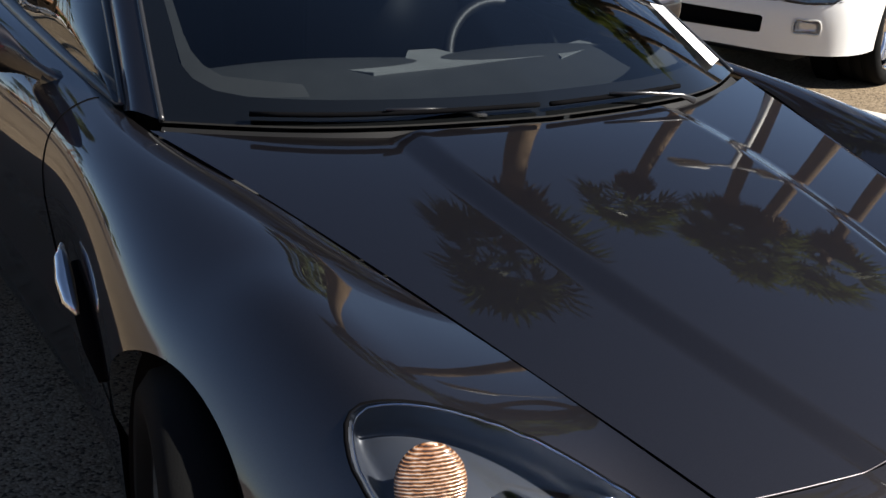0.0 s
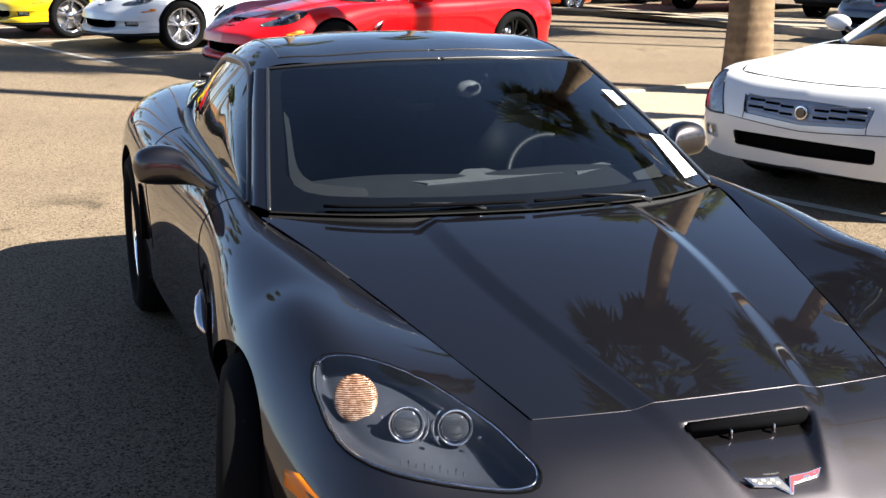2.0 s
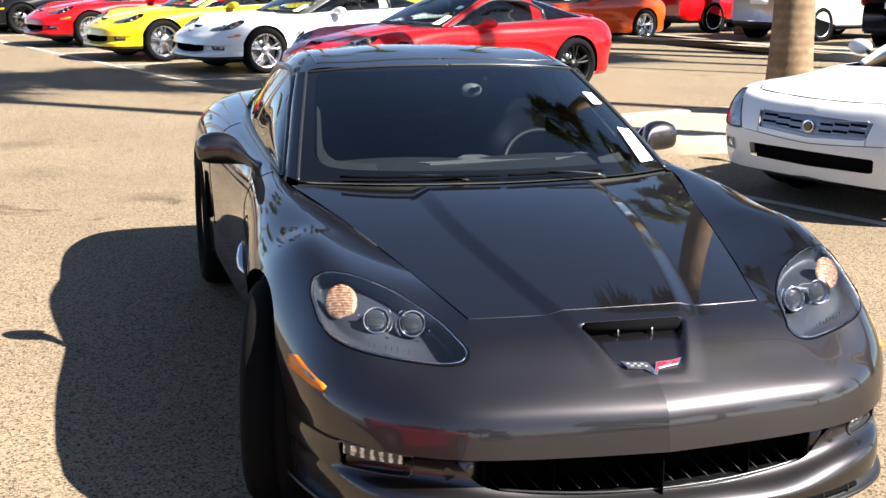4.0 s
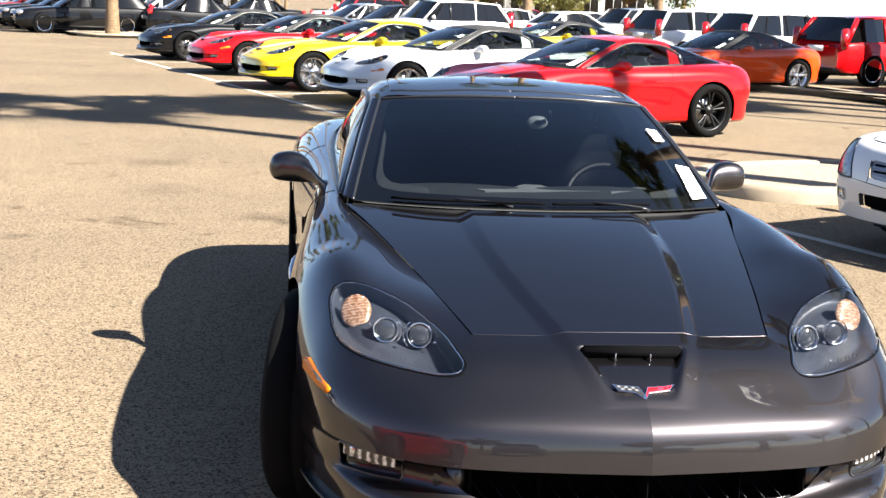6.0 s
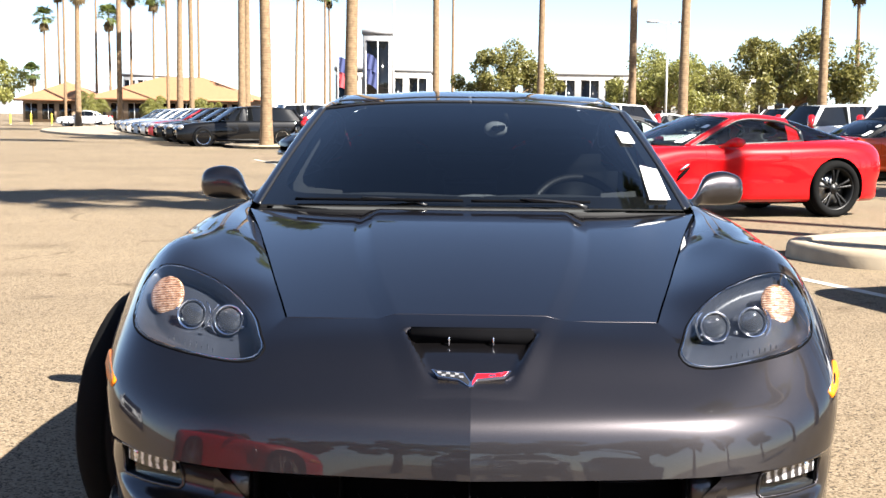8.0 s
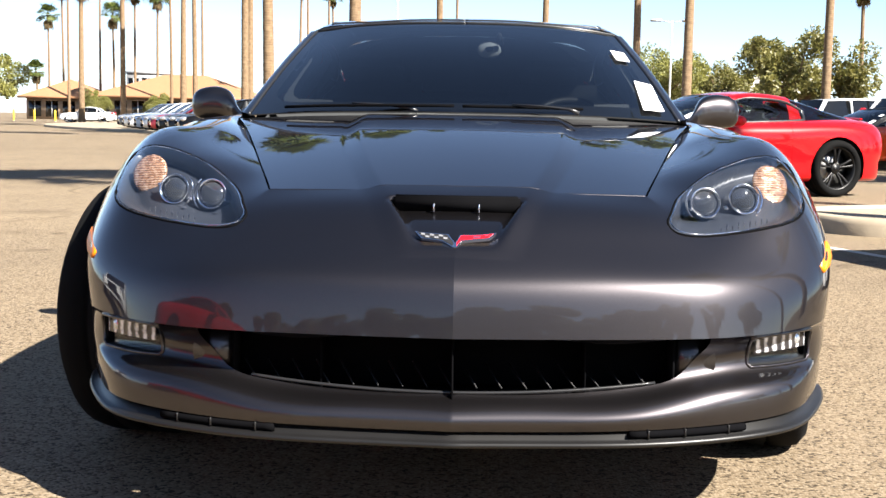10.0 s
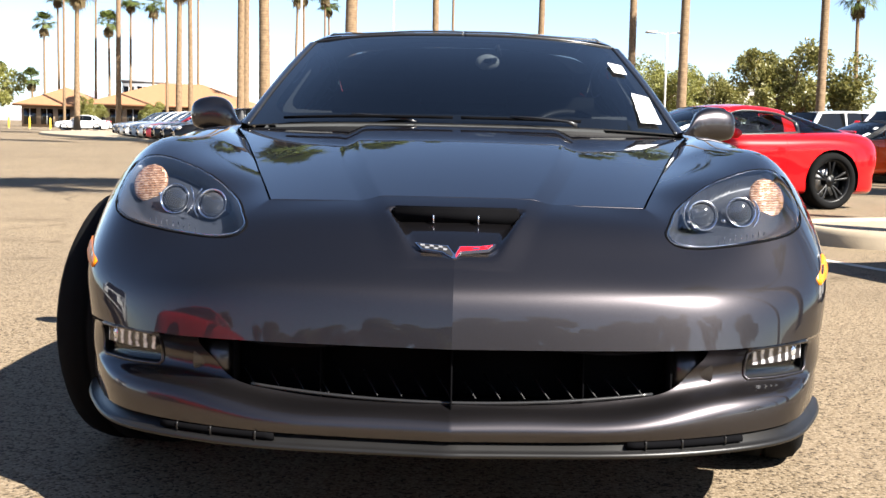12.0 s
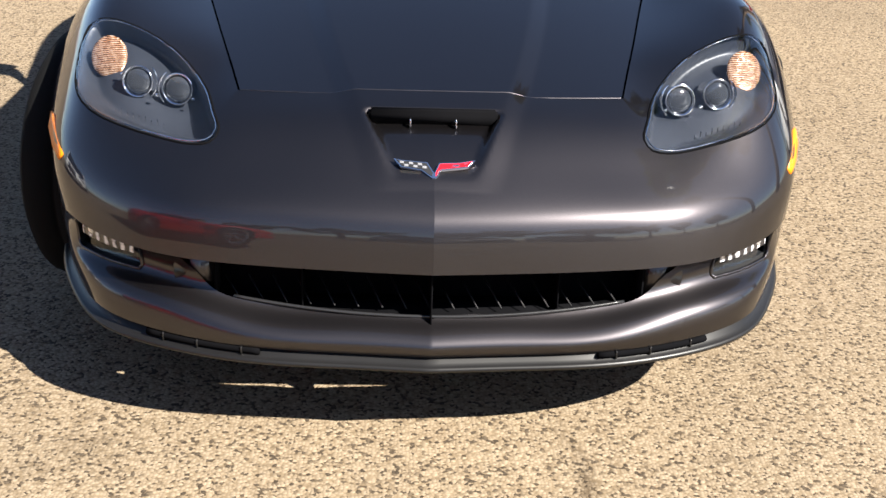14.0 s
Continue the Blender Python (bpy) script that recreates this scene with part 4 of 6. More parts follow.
    for sd in (1, -1):
        k = np.array([sd, 1, 1])
        o = (lambda q: q[:, ::-1]) if sd > 0 else (lambda q: q)
        P("windscreen_pillar", (pa.reshape(-1, 3) * k, o(grid_faces(40, 14))), paint)
        P("side_window", (sw.reshape(-1, 3) * k, o(grid_faces(70, 16))[:, ::-1]), DARK_GLASS, "dark tinted side window")
        P("window_seal", tube(np.concatenate([sw[:, 0], sw[::-1, -1]]) * k, np.concatenate([np.linspace(.010, .020, len(sw)), np.linspace(.020, .008, len(sw))]), 8, True), SATIN_BLACK)
        P("rear_pillar", (sl[:9].reshape(-1, 3) * k, o(grid_faces(9, 14))), paint)
        P("quarter_window", (sl[8:].reshape(-1, 3) * k, o(grid_faces(32, 14))), DARK_GLASS, "dark rear quarter glass")

    # mirrors
    for sd in (1, -1):
        k = np.array([sd, 1, 1])
        secs = [((.782, 1.655, .842), .030, .020), ((.812, 1.700, .856), .028, .020), ((.838, 1.752, .872), .032, .028), ((.860, 1.795, .888), .045, .045),
                ((.890, 1.825, .898), .056, .058), ((.935, 1.838, .902), .058, .062), ((.980, 1.845, .900), .052, .056), ((1.008, 1.850, .897), .036, .040), ((1.020, 1.852, .896), .004, .005)]
        c = np.array([q[0] for q in secs])
        t = np.linspace(0, len(secs) - 1, 36)
        cc = natural(np.arange(len(secs)), c, t)
        ry = natural(np.arange(len(secs)), [q[1] for q in secs], t)
        rz = natural(np.arange(len(secs)), [q[2] for q in secs], t)
        ang = np.arange(28) / 28 * 2 * math.pi
        vv = np.stack([np.stack([np.full(28, p[0]), p[1] + np.maximum(b1, .002) * np.sign(np.cos(ang)) * abs(np.cos(ang)) ** .8, p[2] + np.maximum(b2, .002) * np.sign(np.sin(ang)) * abs(np.sin(ang)) ** .8], 1) for p, b1, b2 in zip(cc, ry, rz)], 0).reshape(-1, 3)
        ff = [(i * 28 + j, i * 28 + (j + 1) % 28, (i + 1) * 28 + (j + 1) % 28, (i + 1) * 28 + j) for i in range(35) for j in range(28)] + [tuple(35 * 28 + j for j in range(28))]
        ff = [q[::-1] for q in ff] if sd < 0 else ff
        mr = P("door_mirror", ((vv - [.014, .03, .006]) * k, ff), paint, "teardrop door mirror on a slim stalk")
        gv, gf = lathe([(0, .0005), (0, .9), (.003, 1.0)], 24, "y")
        P("mirror_glass", (gv * [.075, 1, .045] + [.926 * sd, 1.862, .894], gf), MIRROR_GLASS, "", mr)
        P("mirror_foot", tube(np.array([(.792, 1.668, .846), (.770, 1.640, .832), (.752, 1.61, .826)]) * k, [.021, .026, .03], 10), SATIN_BLACK, "", mr)

    # wipers
    for x0, x1, y0, y1 in ((-.56, -.02, 1.10, .985), (.0, .37, .965, 1.06)):
        xs = np.linspace(x0, x1, 12)
        pts = []
        for x in xs:
            j = np.argmin(abs(scr[0, :, 0] - abs(x)))
            pts.append(scr[2, j] * [math.copysign(1, x), 1, 1] + [0, -.016, .006])
        w = P("wiper", tube(pts, .005, 6), GRILLE_BLACK, "black wiper blade and arm at rest")
        mid = (np.array(pts[4]) + pts[5]) / 2
        P("wiper_arm", tube([mid + [0, -.004, .008], mid + [.09, -.012, .004], mid + [.17, -.022, -.004], mid + [.20, -.03, -.016]], [.003, .0035, .005, .008], 6), SATIN_BLACK, "", w)

    # papers behind the windscreen
    def paper(corners, lift):
        c = np.array(corners) + lift
        s4 = np.linspace(0, 1, 6)
        g = np.array([[(c[0] * (1 - i) + c[1] * i) * (1 - j) + (c[3] * (1 - i) + c[2] * i) * j for i in s4] for j in s4]).reshape(-1, 3)
        return g, grid_faces(6, 6)
    for c in PAPERS:
        P("paper", paper(c, np.array([0, -.004, .009])), PAPER, "white paper stuck on the windscreen")

    # two pale flat shapes at the level of the dashboard top
    for poly in ([(-.22, 1.425), (-.06, 1.475), (0, 1.57), (.07, 1.57), (.10, 1.49), (.30, 1.47), (.28, 1.43), (-.18, 1.39)], [(.345, 1.50), (.52, 1.58), (.47, 1.485), (.32, 1.41)]):
        q = len(poly)
        vv = [(x, y, .868) for x, y in poly] + [(x, y, .876) for x, y in poly]
        P("dash_paper", (vv, [(i, (i + 1) % q, q + (i + 1) % q, q + i) for i in range(q)][::-1] + [tuple(range(2 * q - 1, q - 1, -1))], False), PALE_PLASTIC, "pale flat patch on the dashboard top")

    # side vents, tail lamps, spoiler
    for sd in (1, -1):
        k = np.array([sd, 1, 1])
        P("fender_vent", tube(np.array([(.888, 1.205, .655), (.897, 1.175, .640), (.903, 1.13, .615), (.905, 1.09, .592), (.900, 1.065, .577)]) * k, [.004, .013, .017, .014, .004], 10), ALLOY, "bright blade of the vent behind the front wheel")
        # solid black bar drawn for the shade inside the vent
        P("vent_opening", tube(np.array([(.862, 1.22, .61), (.864, 1.16, .56), (.864, 1.09, .50), (.864, 1.05, .45)]) * k, [.010, .024, .024, .010], 8), GRILLE_BLACK)
        # black block drawn for the shaded mouth of the brake scoop
        P("side_scoop", rounded(.905 * sd - .012, .905 * sd + .012, 2.70, 2.80, .43, .66, .012), GRILLE_BLACK, "black brake scoop ahead of the rear wheel")
        for cx, cy, cz in ((.30, 4.052, .73), (.56, 4.015, .735)):
            rv, rf = lathe([(.022, .0005), (.020, .06), (.008, .078), (-.03, .08)], 28, "y")
            P("tail_lamp", (rv + [cx * sd, cy, cz], rf), RED_LENS, "round red tail lamp")
    ln2 = np.array([(x, 3.925 - .33 * x * x, .945) for x in np.linspace(-.52, .52, 30)])
    P("spoiler", tube(ln2, [.012 + .010 * (1 - (x / .52) ** 2) for x in ln2[:, 0]], 10), paint)

    # cabin seen through the glass
    dash = [[(0, 1.12, .842), (.3, 1.15, .842), (.66, 1.30, .835)], [(0, 1.35, .862), (.3, 1.37, .862), (.665, 1.42, .850)],
            [(0, 1.55, .860), (.32, 1.56, .872), (.665, 1.56, .848)], [(0, 1.62, .80), (.32, 1.63, .81), (.665, 1.62, .79)], [(0, 1.60, .60), (.32, 1.60, .60), (.665, 1.60, .60)]]
    ds = surface(dash, 40, 30)[0]
    P("dashboard", both(ds.reshape(-1, 3), grid_faces(40, 30)[:, ::-1]), DASH_GREY, "grey dashboard top")
    ring = [Vector((.168 * math.cos(t), 0, .168 * math.sin(t))) for t in np.arange(40) / 40 * 2 * math.pi]
    m = pose(.385, 1.74, .782, -30)
    sw2 = P("steering_wheel", tube([m @ p for p in ring], .015, 10, True), SEAT_BLACK, "black steering wheel")
    P("hub", rounded(-.06, .06, -.02, .03, -.055, .055, .02, 3, m), SEAT_BLACK, "", sw2)
    for t in (.1, math.pi - .1, -math.pi / 2):
        P("spoke", tube([m @ Vector((.05 * math.cos(t), 0, .05 * math.sin(t))), m @ Vector((.175 * math.cos(t), 0, .175 * math.sin(t)))], .012, 6), ALLOY, "", sw2)
    for x in (-.36, .36):
        P("seat", rounded(x - .25, x + .25, 2.30, 2.48, .45, 1.00, .07, 3, Matrix.Translation((0, 0, 0))), SEAT_BLACK, "black leather bucket seat")
        P("headrest", rounded(x - .13, x + .13, 2.40, 2.48, .96, 1.10, .04, 3), SEAT_BLACK)
    mv, mf = lathe([(-math.cos(w), max(math.sin(w), .01)) for w in np.linspace(0, math.pi, 14)], 24, "y")
    im = P("interior_mirror", (mv * [.044, .018, .029] + [.087, 1.782, 1.103], mf), PALE_PLASTIC, "pale back of the interior mirror")
    P("mount", (mv * [.016, .008, .010] + [.087, 1.762, 1.106], mf), BLACK_PLASTIC, "", im)
    P("mirror_stem", tube([(.13, 1.76, 1.125), (.12, 1.71, 1.155)], .010, 6), BLACK_PLASTIC)
    for x0, x1, y0, y1 in ((-.66, .66, 1.55, 3.45),):
        P("cabin_floor", rounded(x0, x1, y0, y1, .20, .46, .03), CABIN_BLACK)
    P("cabin_rear", rounded(-.55, .55, 2.62, 3.40, .46, .84, .04), CABIN_BLACK)
    for sd in (-1, 1):
        P("door_trim", rounded(.675 * sd - .02, .675 * sd + .02, 1.5, 2.62, .40, .845, .015), CABIN_BLACK)
    P("underbody", rounded(-.60, .60, -.12, 3.85, .15, .44, .05), BLACK_PLASTIC)
    P("engine_cover", rounded(-.56, .56, -.05, .98, .40, .60, .06), BLACK_PLASTIC)
    for cy, r, xo in ((AXLES[0], .386, .86), (AXLES[1], .394, .89)):
        for sd in (1, -1):
            t = np.linspace(-.25, math.pi + .25, 30)
            vv = np.concatenate([[(x * sd, cy + r * math.cos(a), .34 + r * math.sin(a)) for a in t] for x in (.55, xo)])
            P("arch_liner", (vv, grid_faces(2, 30) if sd < 0 else grid_faces(2, 30)[:, ::-1]), BLACK_PLASTIC)
            vb = np.concatenate([[(.552 * sd, cy, .2)], vv[:30]])
            P("arch_wall", (vb, [(0, i + 1, i + 2) for i in range(29)]), BLACK_PLASTIC)


def emblem(root):
    """Two crossed flags in a V, one chequered and one red, with bright edges."""
    m = pose(0, -.2400, .6090, 39) @ Matrix.Translation((0, -.028, .001))
    edge_l = [(-.083, .045), (-.062, .041), (-.014, .037), (.0, .012), (.0, .0), (-.004, .0), (-.026, .018), (-.069, .026)]
    edge_r = [(.0, .0), (.0, .012), (.010, .036), (.052, .038), (.084, .044), (.070, .027), (.013, .019), (.004, .0)]
    flag_l = [(-.078, .0425), (-.062, .0390), (-.016, .0350), (-.003, .0120), (-.005, .0040), (-.026, .0205), (-.066, .0280)]
    flag_r = [(.003, .0040), (.003, .0120), (.012, .0335), (.052, .0355), (.078, .0410), (.068, .0292), (.012, .0212)]

    def plate(poly, z0, z1):
        q = len(poly)
        vv = [m @ Vector((x, y, z0)) for x, y in poly] + [m @ Vector((x, y, z1)) for x, y in poly]
        ff = [(i, (i + 1) % q, q + (i + 1) % q, q + i) for i in range(q)] + [tuple(range(q, 2 * q))]
        if sum(a[0] * b[1] - a[1] * b[0] for a, b in zip(poly, poly[1:] + poly[:1])) < 0:
            ff = [g[::-1] for g in ff]
        return vv, ff, False

    e = part("emblem", plate(edge_l, -.004, .003), CHROME, root, "crossed-flag nose emblem in chrome, black and red")
    part("flag_edge", plate(edge_r, -.004, .003), CHROME, e)
    part("red_flag", plate(flag_r, 0, .0038), EMBLEM_RED, e, "red enamel flag")
    part("black_flag", plate(flag_l, 0, .0038), SATIN_BLACK, e)
    for i in range(6):
        for j in range(2):
            if (i + j) % 2 == 0:
                x = -.0700 + i * .0092
                y = .0392 - i * .0010 - j * .0062
                part("chequer", plate([(x, y - .0052), (x + .0084, y - .0061), (x + .0084, y - .0009), (x, y)], .003, .0042), CHEQUER, e)
    part("crest", plate([(.036, .0265), (.050, .0275), (.052, .0325), (.038, .0310)], .003, .0044), CHROME, e)
    part("crest", plate([(.060, .0325), (.066, .0335), (.068, .0365), (.062, .0355)], .003, .0044), CHROME, e)


FRONT_STEER = -12.0
hero = thing("sports_car", "dark grey metallic two-seat sports coupe parked on asphalt", "car")
sports_car(hero, PAINT_GREY)
for side in (1, -1):
    wheel(hero, TRACK[0] * side, AXLES[0], .338, .27, CHROME, "split", side, FRONT_STEER)
    wheel(hero, (TRACK[1] - .005) * side, AXLES[1], .345, .31, CHROME, "split", side)

# ---- ground, lines and kerbs ----
def setting(name, v, f, mat, label, category, smooth=False):
    return tagged(new(name, mesh_of(name, v, f, mat, smooth)), label, category, "", "structure")


ROW = Vector((.36, -.933, 0)).normalized()      # the way a row of parked cars runs
NOSE_WAY = Vector((-.933, -.36, 0)).normalized()  # the way its cars look
gv = []
for i in range(61):
    for j in range(61):
        a, b = (i - 30) / 30, (j - 30) / 30
        gv.append((math.copysign(abs(a) ** 3, a) * 2500, math.copysign(abs(b) ** 3, b) * 2500 + 10, 0))
setting("ground", gv, grid_faces(61, 61), ASPHALT, "sunlit worn tan-grey asphalt of a car lot", "ground")


def stripe(p, q, w=.10):
    p, q = Vector(p), Vector(q)
    d = (q - p).normalized()
    n = Vector((-d.y, d.x)) * w / 2
    steps = max(2, int((q - p).length / .25))
    rnd = random.Random(int(p.x * 100 + p.y * 7))
    v = []
    for i in range(steps + 1):
        c = p + (q - p) * i / steps
        for s in (-1, 1):
            k = n * s * (1 + rnd.uniform(-.10, .10))
            v.append((c.x + k.x, c.y + k.y, .004))
    f = [(2 * i, 2 * i + 2, 2 * i + 3, 2 * i + 1) for i in range(steps)]
    return setting("road_marking", v, [q2[::-1] if (Vector(v[q2[1]]) - Vector(v[q2[0]])).cross(Vector(v[q2[2]]) - Vector(v[q2[0]])).z < 0 else q2 for q2 in f], LINE_PAINT, "worn white painted parking line on asphalt", "road marking")


stripe((3.95, 2.30), (1.95, 7.45))
stripe((-5.6, 29.4), (-.30, 14.0))
for k in range(6):
    c = Vector((-.45, 14.4)) + Vector((-.343, .939)) * (2.95 * k)
    stripe(c, c - Vector((NOSE_WAY.x, NOSE_WAY.y)) * 4.6)
stripe((-9.4, 41.0), (-6.4, 42.2))


def island(outline, name, label):
    """A raised bed: kerb with a rounded top edge round a gravel fill."""
    o = closed(outline, 90)
    tang = np.roll(o, -1, 0) - np.roll(o, 1, 0)
    nrm = np.stack([tang[:, 1], -tang[:, 0]], 1)
    nrm /= np.linalg.norm(nrm, axis=1, keepdims=True)
    if ((o - o.mean(0)) * nrm).sum() < 0:
        nrm = -nrm
    prof = [(.02, 0.0), (.012, .09), (-.006, .128), (-.03, .14), (-.13, .14), (-.145, .125), (-.15, .09)]
    v = np.concatenate([[(p[0] + n[0] * d, p[1] + n[1] * d, z) for d, z in prof] for p, n in zip(o, nrm)])
    m, q = len(prof), len(o)
    f = [(i * m + k, ((i + 1) % q) * m + k, ((i + 1) % q) * m + k + 1, i * m + k + 1) for i in range(q) for k in range(m - 1)]
    area = 0.5 * sum(o[i][0] * o[(i + 1) % q][1] - o[(i + 1) % q][0] * o[i][1] for i in range(q))
    if area < 0:
        f = [g[::-1] for g in f]
    setting("kerb", v, f, KERB, "tan concrete kerb round a " + label, "kerb", True)
    inner = [(p[0] - n[0] * .14, p[1] - n[1] * .14, .115) for p, n in zip(o, nrm)]
    c = o.mean(0)
    fv = inner + [(c[0], c[1], .13)]
    ff = [(i, (i + 1) % q, q) for i in range(q)]
    if area < 0:
        ff = [g[::-1] for g in ff]
    return setting(name, fv, ff, ISLAND_FILL, "gravel bed inside a raised kerb", "bed", True)


def along(c, a, b, w0, w1):
    """Outline of a long bed from c, a to b metres along the stalls, w0 to w1 metres across."""
    d, r = -Vector((NOSE_WAY.x, NOSE_WAY.y)), -Vector((ROW.x, ROW.y))
    c = Vector(c)
    m = (w0 + w1) / 2
    h = (w1 - w0) / 2
    pts = [c + d * (a + h * .7) + r * w0, c + d * (a + 3) + r * w0, c + d * (b - 1) + r * w0, c + d * b + r * m, c + d * (b - 1) + r * w1, c + d * (a + 3) + r * w1, c + d * (a + h * .7) + r * w1, c + d * (a + h * .12) + r * (m + h * .6), c + d * a + r * m, c + d * (a + h * .12) + r * (m - h * .6)]
    return [(p.x, p.y) for p in pts]


island(along((3.35, 7.45), -.55, 7.0, -.75, .85), "planting_bed", "gravel bed")


def beside(c, a, b, w0, w1):
    """Outline of a long bed along a row of cars."""
    d, r = -Vector((ROW.x, ROW.y)), -Vector((NOSE_WAY.x, NOSE_WAY.y))
    c = Vector(c)
    pts = [c + d * a + r * w0, c + d * (a + 4) + r * w0, c + d * (b - 4) + r * w0, c + d * b + r * w0, c + d * b + r * w1, c + d * (b - 4) + r * w1, c + d * (a + 4) + r * w1, c + d * a + r * w1]
    return [(p.x, p.y) for p in pts]


island(beside((9.0, 21.8), -9.0, 14.0, 0, 1.5), "planting_bed", "gravel bed")
island(beside((-8.2, 40.2), -1.2, 75.0, .6, 1.9), "planting_bed", "gravel bed")

# ---- the other parked cars ----
def recolour(root, old, fresh):
    """Gives a copied car its own paint and rims."""
    swap = dict(zip(old, fresh))
    for o in root.children_recursive:
        for s in o.material_slots:
            if s.material in swap and swap[s.material] is not s.material:
                m = swap[s.material]
                s.link = "OBJECT"
                s.material = m


def facing(x, y, way, back=0.0, z=0.0):
    """The pose of a car whose own -y looks along way, its origin at (x, y)."""
    a = math.degrees(math.atan2(way.y, way.x)) + 90
    return pose(x, y, z, 0, 0, a) @ Matrix.Translation((0, -back, 0))


def coupe_at(x, y, paint, label, rims=CHROME, way=NOSE_WAY, top=None):
    """A copy of the sports coupe with the middle of its front axle at (x, y)."""
    c = copy_thing(hero, facing(x, y, way, AXLES[0]))
    c.name = "sports_car"
    tagged(c, label, "car", "parked sports cars")
    recolour(c, (PAINT_GREY, CHROME, SCREEN_GLASS, DARK_GLASS), (paint, rims, CLEAR_GLASS, CLEAR_GLASS))
    for o in list(c.children):
        if o.name.startswith("side_scoop"):
            bpy.data.objects.remove(o)
            continue
        if o.name.startswith("wheel") and abs(o.location.y - AXLES[0]) < .05:
            o.rotation_euler = (0, 0, 0)
        if top is not None and o.name.split(".")[0] in ("roof", "windscreen_pillar"):
            o.material_slots[0].link = "OBJECT"
            o.material_slots[0].material = top
    return c


for (x, y), paint, label, rims, top in (
        ((1.60, 12.0), PAINT_RED, "bright red sports coupe with black wheels in a parked row", BLACK_ALLOY, None),
        ((.47, 16.2), PAINT_WHITE, "white sports convertible with black soft top, parked nose out", ALLOY, SOFT_TOP),
        ((-.91, 18.7), PAINT_YELLOW, "bright yellow sports coupe with chrome wheels, parked nose out", CHROME, None),
        ((-2.12, 22.4), PAINT_RED, "red sports convertible with black soft top, parked nose out", CHROME, SOFT_TOP),
        ((-3.70, 27.2), PAINT_BLACK, "black sports coupe with dark wheels at the row's end", BLACK_ALLOY, SOFT_TOP),
        ((6.9, 21.9), PAINT_ORANGE, "orange sports coupe with black top behind the red one", CHROME, SOFT_TOP),
        ((4.3, 27.5), PAINT_YELLOW, "yellow sports coupe with black top in the back row", CHROME, SOFT_TOP),
        ((11.6, 13.9), PAINT_NAVY, "dark blue sports coupe parked beyond a palm trunk", ALLOY, None)):
    coupe_at(x, y, paint, label, rims, top=top)


def band_mesh(stations, closed_ends=True):
    """Joins half sections, mirrored, into a shell: each station is a list of (x, y, z) from the bottom edge to the middle."""
    m = len(stations[0])
    v = np.array([list(st) + [(-x, y, z) for x, y, z in st[::-1][1:]] for st in stations], float)
    w = v.shape[1]
    f = grid_faces(len(stations), w)
    v = v.reshape(-1, 3)
    f = [tuple(q) for q in f]
    if closed_ends:
        f += [tuple(range(w))[::-1], tuple((len(stations) - 1) * w + k for k in range(w))]
    return v, [q[::-1] for q in f]


def loft(net, n):
    """Refines half sections along the car by splines that keep the nose and tail."""
    net = np.asarray(net, float)
    s = np.concatenate([[0], np.cumsum(np.linalg.norm(np.diff(net.mean(1), axis=0), axis=1))])
    q = np.linspace(0, s[-1], n)
    out = np.stack([np.stack([np.interp(q, s, net[:, j, k]) for k in range(3)], 1) for j in range(net.shape[1])], 1)
    for _ in range(3 if n > 30 else 1):
        out[1:-1] = out[1:-1] * .5 + (out[:-2] + out[2:]) * .25
    return out


